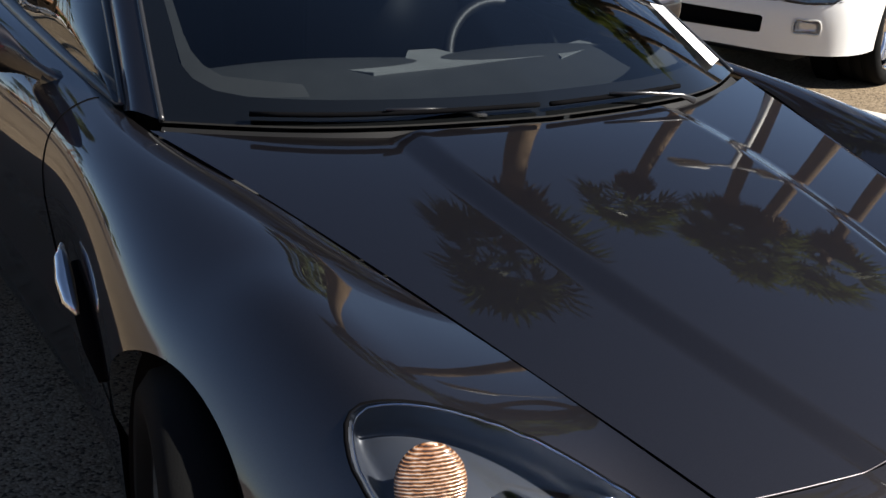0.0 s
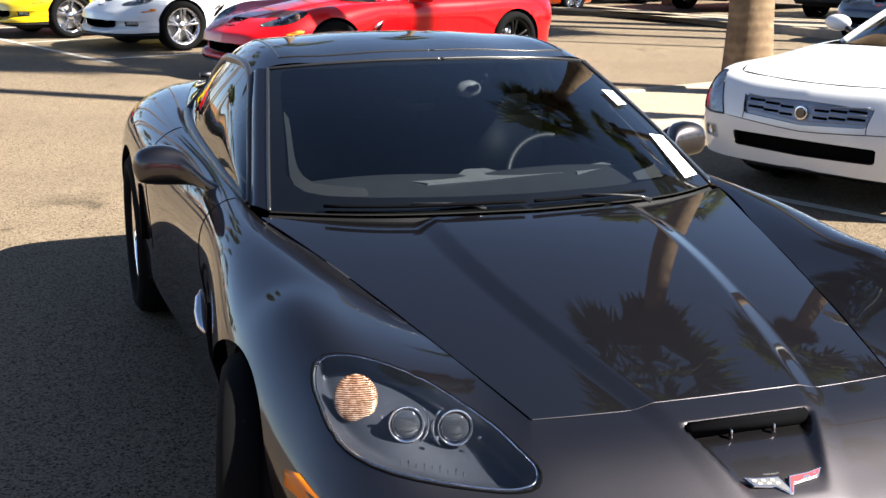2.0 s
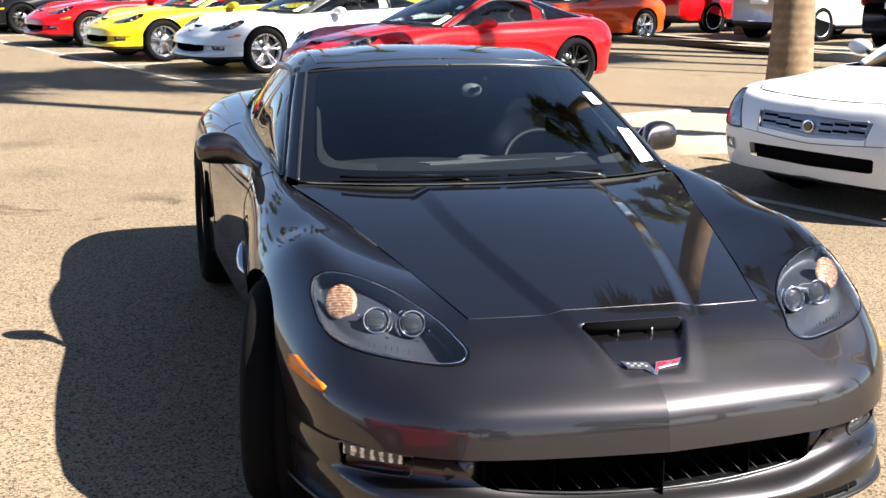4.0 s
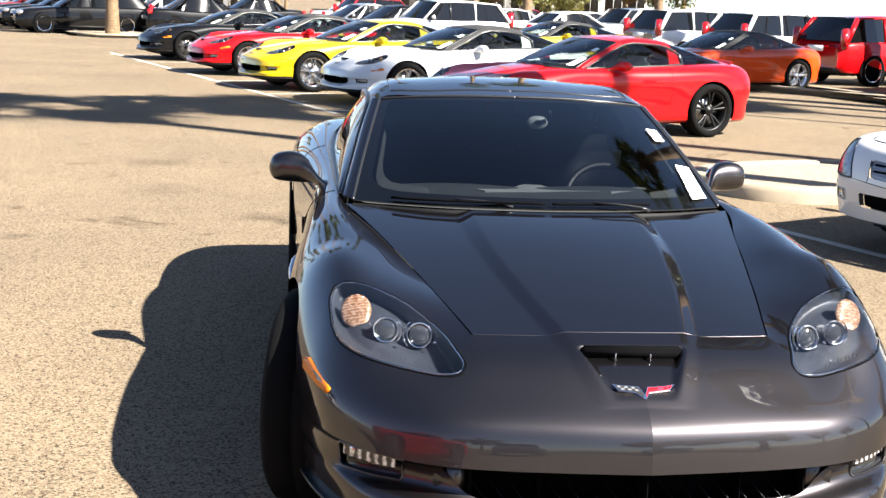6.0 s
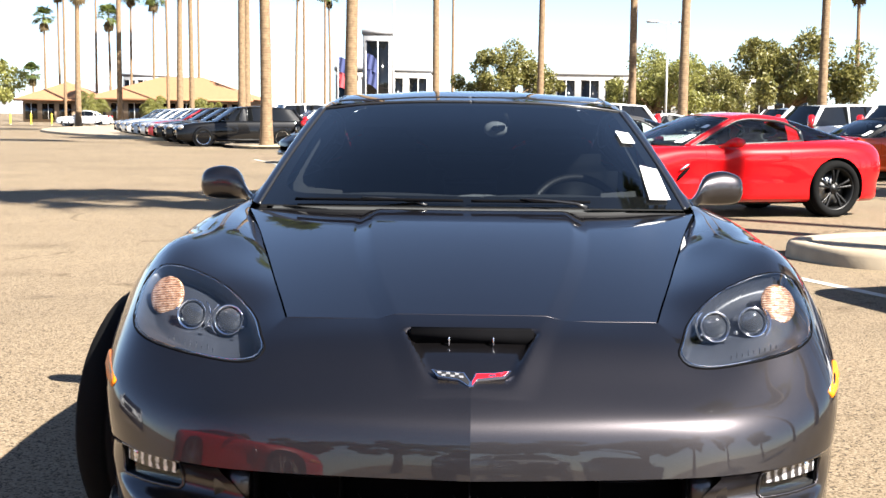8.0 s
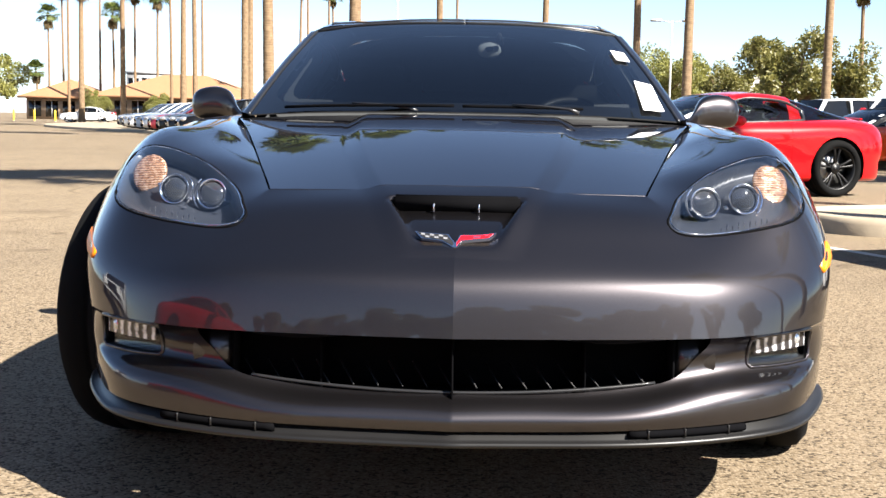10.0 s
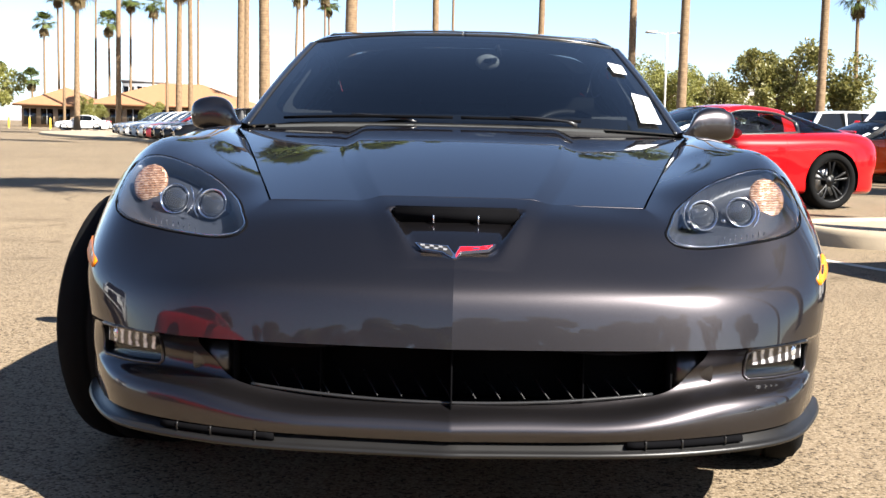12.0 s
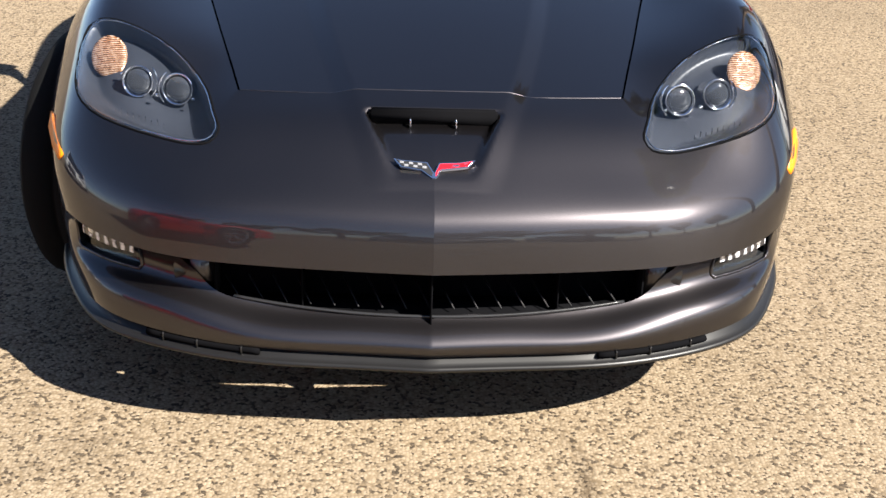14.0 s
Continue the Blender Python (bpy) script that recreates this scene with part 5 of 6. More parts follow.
def plain_car(kind, root):
    """Sedan, wagon or sport utility car with body, glass, lamps, grille, mirrors and wheels; nose at y = 0."""
    L, W, H, belt, clear = {"sedan": (4.85, .92, 1.46, .93, .24), "wagon": (4.86, .92, 1.50, .95, .24), "suv": (4.83, .955, 1.68, 1.04, .30), "truck": (5.15, 1.0, 1.90, 1.18, .36)}[kind]
    hood = {"sedan": .88, "wagon": .88, "suv": 1.02, "truck": 1.16}[kind]
    P = lambda name, data, mat, label="", under=None: part(name, data, mat, under or root, label)
    r = .335 if kind in ("sedan", "wagon") else .375 if kind == "suv" else .40
    ax = (.93, L - 1.02)
    deck = {"sedan": 1.00}.get(kind, belt + .03)

    def sec(y, w, z0, zs, zt, inset=.10):
        return [(w * .93, y, z0), (w * .985, y, z0 + .06), (w, y, (z0 + zs) / 2), (w * .985, y, zs), (w * .93, y, zt - .02), (w - inset - .06, y, zt), (0, y, zt + .02)]
    net = [sec(.02, W * .70, clear + .06, .52, .62), sec(.08, W * .82, clear, .58, hood - .14), sec(.30, W * .95, clear, .62, hood - .07), sec(.7, W, clear, .68, hood - .02),
           sec(1.45, W, clear, belt - .10, hood + .05), sec(1.75, W, clear, belt - .10, belt), sec(L - 1.5, W, clear, belt - .06, belt + .02), sec(L - .7, W * .99, clear, belt - .06, deck),
           sec(L - .25, W * .95, clear, belt - .10, deck - .01), sec(L - .06, W * .88, clear + .03, belt - .16, deck - .06), sec(L, W * .80, clear + .10, belt - .25, deck - .16)]
    v, f = band_mesh(loft(net, 60))
    v, f2 = np.asarray(v), f
    body = P("body", (v, f2), PAINT_WHITE)
    roof_y0, roof_y1 = {"sedan": (2.25, 3.35), "wagon": (2.20, 4.30), "suv": (2.10, 4.25), "truck": (1.95, 4.75)}[kind]
    back_y = {"sedan": L - .85, "wagon": L - .18, "suv": L - .12, "truck": L - .10}[kind]
    wr = W - .26 if kind in ("sedan", "wagon") else W - .22
    z1 = H - .03

    def cab(y, w, z, zc):
        return [(w + .0, y, z), (w - .03, y, zc - .03), (w - .10, y, zc), (0, y, zc + .025)]
    dr = .05 if kind in ("sedan", "wagon") else .03
    roof = [[(wr - .02, roof_y0 - .03, z1 - .05 - dr), (wr - .06, roof_y0, z1 - .02 - dr), (wr - .14, roof_y0 - .02, z1 - dr), (0, roof_y0 - .06, z1 + .015 - dr)],
            [(wr - .005, roof_y0 * .75 + roof_y1 * .25, z1 - .035), (wr - .045, roof_y0 * .75 + roof_y1 * .25, z1 - .006), (wr - .13, roof_y0 * .75 + roof_y1 * .25, z1 + .018), (0, roof_y0 * .75 + roof_y1 * .25, z1 + .028)],
            [(wr, (roof_y0 + roof_y1) / 2, z1 - .03), (wr - .04, (roof_y0 + roof_y1) / 2, z1), (wr - .13, (roof_y0 + roof_y1) / 2, z1 + .025), (0, (roof_y0 + roof_y1) / 2, z1 + .035)],
            [(wr - .03, roof_y1, z1 - .06 - dr), (wr - .07, roof_y1, z1 - .03 - dr), (wr - .15, roof_y1 + .01, z1 - .01 - dr), (0, roof_y1 + .03, z1 - dr)]]
    P("roof", band_mesh(loft(roof, 14), False), PAINT_WHITE)
    wb = W - .095
    zb = belt - .015
    # glass: windscreen, back and sides as bowed panes
    def pane(name, c4, bow, n=8):
        p = np.array(c4, float)
        s = np.linspace(0, 1, n)
        g = np.array([[(p[0] * (1 - a) + p[1] * a) * (1 - b) + (p[3] * (1 - a) + p[2] * a) * b + np.array(bow) * 4 * a * (1 - a) for b in s] for a in s]).reshape(-1, 3)
        return P(name, (g, grid_faces(n, n)), WINDOW_DARK)
    pane("windscreen", [(-wb + .02, 1.52, zb), (wb - .02, 1.52, zb), (wr - .05, roof_y0, z1 - .02 - dr), (-wr + .05, roof_y0, z1 - .02 - dr)], (0, -.10, .02))
    pane("rear_window", [(wb - .04, back_y, zb + .02), (-wb + .04, back_y, zb + .02), (-wr + .06, roof_y1, z1 - .03 - dr), (wr - .06, roof_y1, z1 - .03 - dr)], (0, .06, .01))
    cuts = {"sedan": (1.62, 2.55, 3.42, back_y - .25), "wagon": (1.62, 2.55, 3.45, back_y - .10), "suv": (1.60, 2.50, 3.40, back_y - .06), "truck": (1.55, 2.45, 3.45, back_y - .04)}[kind]
    topy = lambda y: min(max(y, roof_y0 + (0 if y > cuts[0] + .1 else .02)), roof_y1)
    for sd in (1, -1):
        for a, b in zip(cuts[:-1], cuts[1:]):
            ta, tb = topy(a + .02), topy(b - .02)
            zt_ = lambda y: z1 - .05 - (dr if min(y - roof_y0, roof_y1 - y) < .12 else 0)
            q = [(wb * sd, a + .03, zb), (wb * sd, b - .03, zb), ((wr - .015) * sd, tb, zt_(tb)), ((wr - .015) * sd, ta, zt_(ta))]
            pane("side_window", q if sd < 0 else q[::-1], (.025 * sd, 0, 0), 6)
        P("pillar", tube([(wb * sd, 1.50, zb), ((wr - .01) * sd, roof_y0, z1 - .035 - dr)], .035, 8), PAINT_WHITE)
        P("pillar", tube([(wb * sd, cuts[1], zb - .02), ((wr - .005) * sd, topy(cuts[1]), z1 - .04)], .03, 6), SATIN_BLACK)
        P("pillar", tube([(wb * sd, cuts[2], zb - .02), ((wr - .005) * sd, topy(cuts[2]), z1 - .04)], .035, 6), PAINT_WHITE)
        P("pillar", tube([((wb - .02) * sd, back_y - .04, zb), ((wr - .04) * sd, roof_y1, z1 - .04 - dr)], .05 if kind == "sedan" else .065, 8), PAINT_WHITE)
        P("roof_rail", tube([((wr - .01) * sd, roof_y0 - .02, z1 - .035 - dr), ((wr - .002) * sd, roof_y0 * .75 + roof_y1 * .25, z1 - .022), (wr * sd, (roof_y0 + roof_y1) / 2, z1 - .015), ((wr - .03) * sd, roof_y1, z1 - .045 - dr)], .03, 8), PAINT_WHITE)
        P("headlamp", rounded(W * .62 * sd - .14, W * .62 * sd + .14, .06, .30, .62, hood - .10, .03, 2, Matrix.Translation((.08 * sd, 0, 0))), WHITE_LENS, "bright headlamp")
        zt = (.78, .98) if kind == "sedan" else (.80, 1.12) if kind == "wagon" else (.85, 1.35)
        P("tail_lamp", rounded(W * .84 * sd - .07, W * .84 * sd + .07, L - .22, L - .03, *zt, .03), RED_LENS, "red tail lamp")
        P("door_mirror", rounded(W * sd - .02 + .05 * sd, W * sd + .02 + .11 * sd, 1.72, 1.84, belt + .02, belt + .16, .03), PAINT_WHITE)
        P("sill_trim", rounded(W * .97 * sd - .02, W * .97 * sd + .02, ax[0] + .4, ax[1] - .4, clear - .02, clear + .06, .015), BLACK_PLASTIC)
        for y in ax:
            # black disc on the uncut body draws the shaded hollow round the wheel
            dv, df = lathe([(0, .0005), (0, r + .055), (.012, r + .06)], 28)
            P("wheel_arch", (dv * [sd, 1, 1] + [(W * .985) * sd, y, r + .01], df if sd > 0 else [q[::-1] for q in df]), GRILLE_BLACK)
            wheel(root, (W - .10) * sd, y, r, .23, CHROME if kind == "wagon" else ALLOY, "plain", sd)
    P("grille", rounded(-.34, .34, -.005, .08, .50, hood - .20, .02), CHROME, "bright front grille")
    P("grille_mesh", rounded(-.31, .31, -.012, .02, .53, hood - .23, .01), GRILLE_BLACK)
    P("lower_intake", rounded(-.45, .45, .0, .10, clear + .06, .42, .02), GRILLE_BLACK)
    P("plate", rounded(-.26, .26, L - .03, L + .012, .62 if kind == "sedan" else .80, .73 if kind == "sedan" else .93, .008), PAPER, "pale rear plate without text")
    P("rear_bumper_trim", rounded(-W * .8, W * .8, L - .12, L + .01, clear, clear + .16, .04), BLACK_PLASTIC)
    P("underbody", rounded(-W * .8, W * .8, .3, L - .3, clear - .06, clear + .1, .03), BLACK_PLASTIC)
    return root


PROTO = {}
EXTRA = {"sedan": "sedan", "wagon": "wagon", "suv": "sport utility car", "truck": "large utility car"}
COLOURS = {"black": PAINT_BLACK, "white": PAINT_WHITE, "red": PAINT_DEEP_RED, "silver": PAINT_SILVER, "charcoal": PAINT_CHARCOAL, "bright red": PAINT_RED, "blue": PAINT_NAVY}


def parked(kind, colour, x, y, way, where):
    """A car of that kind with the middle of its nose at (x, y)."""
    m = facing(x, y, way)
    label = f"{colour} {EXTRA[kind]} {where}"
    if kind not in PROTO:
        ob = PROTO[kind] = plain_car(kind, thing(kind if kind != "suv" else "utility_car", label, "car", None, "parked cars"))
        ob.matrix_world = m
    else:
        ob = copy_thing(PROTO[kind], m)
        for o in ob.children_recursive:
            for s in o.material_slots:
                if s.link == "OBJECT":
                    s.link = "DATA"
    recolour(ob, (PAINT_WHITE,), (COLOURS[colour],))
    return tagged(ob, label, "car", "parked cars")


BACK = -NOSE_WAY
# row behind the long bed, tails towards the lot
tail_at = lambda x, y, L: (x + BACK.x * L, y + BACK.y * L)
for k, (kind, colour, x, y) in enumerate((("suv", "white", 12.4, 22.0), ("suv", "bright red", 11.6, 25.6), ("suv", "white", 10.6, 29.6), ("suv", "white", 9.4, 33.5), ("suv", "black", 13.6, 18.7), ("truck", "black", 15.0, 15.4))):
    L = 4.83 if kind == "suv" else 5.15
    parked(kind, colour, *tail_at(x, y, L), BACK, "backed against a kerb" if colour == "white" else "parked tail to the lane")
# row along the left bed, noses to the lane
row = (("wagon", "black"), ("sedan", "black"), ("sedan", "black"), ("sedan", "red"), ("sedan", "silver"), ("sedan", "white"), ("sedan", "white"), ("sedan", "silver"), ("sedan", "charcoal"))
for k, (kind, colour) in enumerate(row):
    c = Vector((-10.8, 42.2)) - Vector((ROW.x, ROW.y)) * (3.0 * k)
    parked(kind, colour, c.x, c.y, NOSE_WAY, "in a long row by palms")
parked("sedan", "white", -37.2, 108.0, Vector((-1, -.1, 0)).normalized(), "parked at the row's far end")
# rows in the middle distance
rnd = random.Random(4)
for i in range(4):
    for k in range(7):
        c = Vector((1.5 + 9.5 * i, 36.0 + 5.5 * i)) - Vector((ROW.x, ROW.y)) * (3.05 * k) + Vector((rnd.uniform(-.3, .3), rnd.uniform(-.3, .3)))
        kind = rnd.choice(("sedan", "suv", "sedan", "suv", "sedan"))
        colour = rnd.choice(("white", "white", "silver", "white", "black", "red", "white", "white"))
        parked(kind, colour, c.x, c.y, rnd.choice((NOSE_WAY, BACK)), "among many parked cars")

# cars across the lane behind the camera, which the nose mirrors
coupe_at(-2.80, -4.30, PAINT_RED, "red sports coupe across the lane, mirrored in grey paint", CHROME, Vector((.50, -.866, 0)).normalized())
parked("truck", "white", -6.4, 1.6, Vector((1, -.15, 0)).normalized(), "across the lane beside a red coupe")
# these three are unseen, added to fill the horizon that the nose mirrors
parked("suv", "silver", -1.5, -13.5, Vector((.10, 1, 0)).normalized(), "added across the lane for the nose paint to mirror")
parked("sedan", "white", 3.5, -14.5, Vector((.0, 1, 0)).normalized(), "added across the lane for the nose paint to mirror")
parked("sedan", "charcoal", 7.0, -15.0, Vector((.0, 1, 0)).normalized(), "added across the lane for the nose paint to mirror")

# ---- the white luxury roadster ----
RSHELL = [
    [(0, .150, .745), (0, .085, .722), (0, .040, .665), (0, .010, .590), (0, -.010, .470), (0, .030, .235)],
    [(.33, .175, .750), (.345, .108, .724), (.355, .062, .665), (.365, .030, .590), (.375, .008, .470), (.375, .046, .235)],
    [(.60, .225, .762), (.630, .160, .738), (.650, .112, .672), (.660, .078, .590), (.670, .058, .470), (.660, .096, .235)],
    [(.70, .400, .785), (.780, .310, .768), (.830, .245, .700), (.856, .205, .600), (.862, .185, .470), (.845, .215, .240)],
    [(.72, .780, .820), (.800, .780, .808), (.880, .770, .725), (.912, .760, .600), (.915, .760, .470), (.900, .760, .240)],
    [(.735, 1.27, .872), (.810, 1.27, .858), (.888, 1.27, .765), (.915, 1.27, .610), (.915, 1.27, .470), (.900, 1.27, .230)],
    [(.745, 2.20, .900), (.815, 2.20, .885), (.893, 2.20, .790), (.918, 2.20, .620), (.918, 2.20, .470), (.900, 2.20, .230)],
    [(.72, 3.30, .930), (.800, 3.30, .918), (.893, 3.30, .820), (.918, 3.30, .640), (.918, 3.30, .470), (.900, 3.30, .240)],
    [(.68, 4.10, .945), (.760, 4.15, .930), (.820, 4.22, .830), (.840, 4.26, .650), (.840, 4.25, .470), (.820, 4.20, .270)],
    [(.35, 4.30, .955), (.38, 4.38, .930), (.40, 4.45, .830), (.42, 4.49, .650), (.42, 4.48, .470), (.40, 4.43, .270)],
    [(0, 4.32, .955), (0, 4.40, .930), (0, 4.47, .830), (0, 4.51, .650), (0, 4.50, .470), (0, 4.45, .270)],
]
RHOOD = [
    [(0, .150, .747), (.18, .160, .749), (.36, .182, .753), (.60, .228, .764)],
    [(0, .450, .806), (.20, .450, .806), (.42, .448, .802), (.702, .430, .788)],
    [(0, .850, .858), (.21, .850, .858), (.43, .840, .850), (.723, .800, .824)],
    [(0, 1.200, .892), (.21, 1.205, .892), (.43, 1.225, .886), (.733, 1.270, .874)],
]
RAXLES = (.90, 3.585)


def roadster(root):
    paint = PAINT_WHITE
    P = lambda name, data, mat, label="", under=None: part(name, data, mat, under or root, label)
    outer = lambda m: m[:, 0] > .5
    nu, nv = 260, 56
    sh, qu, qv, us, vs = surface(RSHELL, nu, nv)
    v, f = sh.reshape(-1, 3), grid_faces(nu, nv)
    if sheet_normals(v, f)[nv // 3, 2] < 0:
        f = f[:, ::-1]
    for y in RAXLES:
        v, f = trim(v, f, (1, 2), circle(y, .335, .372), False, outer)
    front = lambda m: m[:, 1] < .35
    gril = corners([(-.2, .508), (0, .508), (.412, .532), (.424, .540), (.452, .632), (.444, .640), (0, .652), (-.2, .652)])
    low = corners([(-.2, .318), (0, .318), (.478, .326), (.492, .336), (.500, .408), (.490, .418), (0, .420), (-.2, .420)])
    lampo = corners([(.592, .512), (.70, .505), (.815, .515), (.846, .54), (.846, .62), (.825, .70), (.790, .752), (.735, .758), (.690, .725), (.640, .62)])
    fogo = closed([(.655, .352), (.715, .350), (.772, .354), (.778, .385), (.770, .418), (.715, .420), (.660, .418), (.652, .385)], 40)
    for poly in (gril, low, lampo, fogo):
        pv, pf = trim(v, f, (0, 2), poly, True, front)
        v, f = trim(v, f, (0, 2), poly, False, front)
        pv, pf = used(pv, pf)
        dirn = np.array([-.2, .75, 0])
        if poly is gril:
            g = P("grille", both(pv + [0, .014, 0], pf), GRILLE_SILVER, "wide silver-blue slatted grille with round badge")
            yat = lambda x, z: pv[np.argmin((pv[:, 0] - abs(x)) ** 2 + (pv[:, 2] - z) ** 2), 1] + .013
            # slots are black bars that draw the dark behind the grille
            for z in (.560, .603):
                for x0, x1 in ((.075, .165), (.178, .282), (.295, .405)):
                    for sd in (1, -1):
                        zz = z - .010 + .030 * (x0 + x1) / .8
                        P("slot", tube([(x * sd, yat(x, zz) - .001, zz) for x in np.linspace(x0, x1, 6)], .0085, 6), GRILLE_BLACK, "", g)
            for z in (.540, .582, .626):
                P("slat", tube([(x, yat(x, z) - .004, z - .010 + .030 * abs(x) / .4) for x in np.linspace(-.42, .42, 30)], .0055, 6), GRILLE_SILVER, "", g)
            lathe_v, lathe_f = lathe([(.0, .040), (-.008, .044), (-.012, .040), (-.008, .030), (-.014, .0005)], 28, "y")
            P("badge", (lathe_v + [0, .008, .580], lathe_f), CHROME, "round chrome badge without text", g)
            P("badge_face", (lathe_v * [.72, .4, .72] + [0, -.006, .580], lathe_f), PROJECTOR, "dark badge face", g)
        elif poly is low:
            P("lower_intake", both(pv + [0, .05, 0], pf), GRILLE_BLACK, "dark lower air intake")
        else:
            for sd in (1, -1):
                k = np.array([sd, 1, 1])
                fc = pf if sd > 0 else pf[:, ::-1]
                gap = outline_gap(pv[:, [0, 2]], poly)
                if poly is lampo:
                    h = P("headlamp", ((pv + dirn * (.004 + .07 * smooth01(gap / .02))[:, None]) * k, fc), CLEAR_BOWL, "tall clear headlamp")
                    P("lens", (pv * k, fc), LAMP_GLASS, "", h)
                    for cx, cz in ((.64, .665), (.725, .69)):
                        rv, rf = lathe([(.03, .0005), (.012, .026), (-.004, .034), (-.002, .036)], 20, "y")
                        P("reflector", (rv + [cx * sd, .185 + (cx - .64) * .8, cz], rf), WHITE_LENS, "", h)
                else:
                    h = P("fog_lamp", ((pv + dirn * (.003 + .03 * smooth01(gap / .012))[:, None]) * k, fc), WHITE_LENS, "square fog lamp in a bright frame")
                    P("lens", (pv * k, fc), LAMP_GLASS, "", h)
                rim = np.array([(x, pv[np.argmin((pv[:, 0] - x) ** 2 + (pv[:, 2] - z) ** 2), 1] - .002, z) for x, z in poly]) * k
                P("frame", tube(rim, .005, 6, True), POLE_GREY if poly is fogo else SATIN_BLACK, "", h)
    P("body_shell", both(*used(v, f)), paint)
    fs = sh.reshape(-1, 3)
    fs = fs[fs[:, 1] < .6]
    for line in ([(0, .470), (.15, .476), (.30, .486), (.45, .497), (.585, .505), (.70, .499), (.80, .508), (.858, .525)], [(.448, .645), (.440, .600), (.428, .540), (.432, .494)]):
        pts = []
        for (xa, za), (xb, zb) in zip(line, line[1:]):
            for w in np.linspace(0, 1, 7)[:-1]:
                x, z = xa + (xb - xa) * w, za + (zb - za) * w
                pts.append((x, fs[np.argmin((fs[:, 0] - x) ** 2 + (fs[:, 2] - z) ** 2), 1] - .0005, z))
        for sd in (1, -1):
            P("panel_gap", tube(np.array(pts) * [sd, 1, 1], .0030, 5), SATIN_BLACK)
    hv = surface(RHOOD, 60, 40)[0]
    P("bonnet", both(hv.reshape(-1, 3) + [0, 0, .002], grid_faces(60, 40)[:, ::-1]), paint)
    rim = np.concatenate([hv[::-1, -1], hv[0, ::-1]])
    P("bonnet_gap", tube(np.concatenate([rim, flip(rim[::-1])[1:]]) - [0, 0, .003], .005, 5), SATIN_BLACK)
    off = np.array([0, .235, .022])
    scr = surface(SCREEN, 40, 30)[0] + off
    P("windscreen", both(scr.reshape(-1, 3), grid_faces(40, 30)[:, ::-1]), DARK_GLASS, "tinted windscreen")
    P("roof", both((surface(ROOF, 30, 24)[0] + off + [0, 0, .02]).reshape(-1, 3), grid_faces(30, 24)[:, ::-1]), paint)
    P("rear_window", both((surface(HATCH, 40, 24)[0] + off).reshape(-1, 3), grid_faces(40, 24)[:, ::-1]), DARK_GLASS)
    for sd in (1, -1):
        k = np.array([sd, 1, 1])
        P("windscreen_pillar", tube((scr[:, -1] + [.012, .02, 0]) * k, .028, 8), paint)
        b = [(.742, 1.66, .885), (.745, 2.2, .905), (.735, 2.8, .925)]
        t = [(.70, 1.72, .95), (.60, 2.25, 1.19), (.585, 2.85, 1.16)]
        sw = surface([[p, tuple((np.array(p) + q) / 2 + [.015, 0, 0]), q] for p, q in zip(b, t)], 24, 10)[0]
        P("side_window", (sw.reshape(-1, 3) * k, grid_faces(24, 10) if sd < 0 else grid_faces(24, 10)[:, ::-1]), DARK_GLASS)
        mv, mf = lathe([(-math.cos(a), max(math.sin(a), .01)) for a in np.linspace(0, math.pi, 14)], 22, "x")
        P("door_mirror", (mv * [.105, .06, .062] + [.985 * sd, 1.85, .985], mf), paint, "white door mirror")
        P("mirror_foot", tube(np.array([(.80, 1.82, .90), (.90, 1.84, .95)]) * k, .022, 8), SATIN_BLACK)
        tv, tf = lathe([(0, .0005), (0, .372), (-.10, .372)], 40)
        for y in RAXLES:
            P("arch_liner", (tv * [sd, 1, 1] + [.66 * sd, y, .335], tf), GRILLE_BLACK)
            wheel(root, .80 * sd, y, .335, .24, CHROME, "plain", sd)
        P("tail_lamp", rounded(.70 * sd - .09, .70 * sd + .09, 4.20, 4.34, .60, .88, .04), RED_LENS, "tall red tail lamp")
        P("side_marker", rounded(.895 * sd - .012, .895 * sd + .012, .40, .48, .55, .58, .008), AMBER)
    P("underbody", rounded(-.62, .62, .25, 4.3, .16, .5, .04), BLACK_PLASTIC)
    P("engine_cover", rounded(-.58, .58, .30, 1.3, .45, .70, .05), BLACK_PLASTIC)
    P("cowl", rounded(-.66, .66, 1.18, 1.55, .80, .875, .02), BLACK_PLASTIC)
    P("seat", rounded(-.60, .60, 2.35, 2.6, .5, 1.02, .08), SEAT_BLACK)
    P("bumper_lip", tube([(-.84, .29, .245), (-.66, .135, .238), (-.375, .066, .236), (0, .035, .236), (.375, .066, .236), (.66, .135, .238), (.84, .29, .245)], .012, 6), SATIN_BLACK)


white_car = thing("roadster", "white luxury roadster with slatted chrome grille, parked nose out", "car")
roadster(white_car)
white_car.matrix_world = facing(3.07, 4.19, NOSE_WAY)

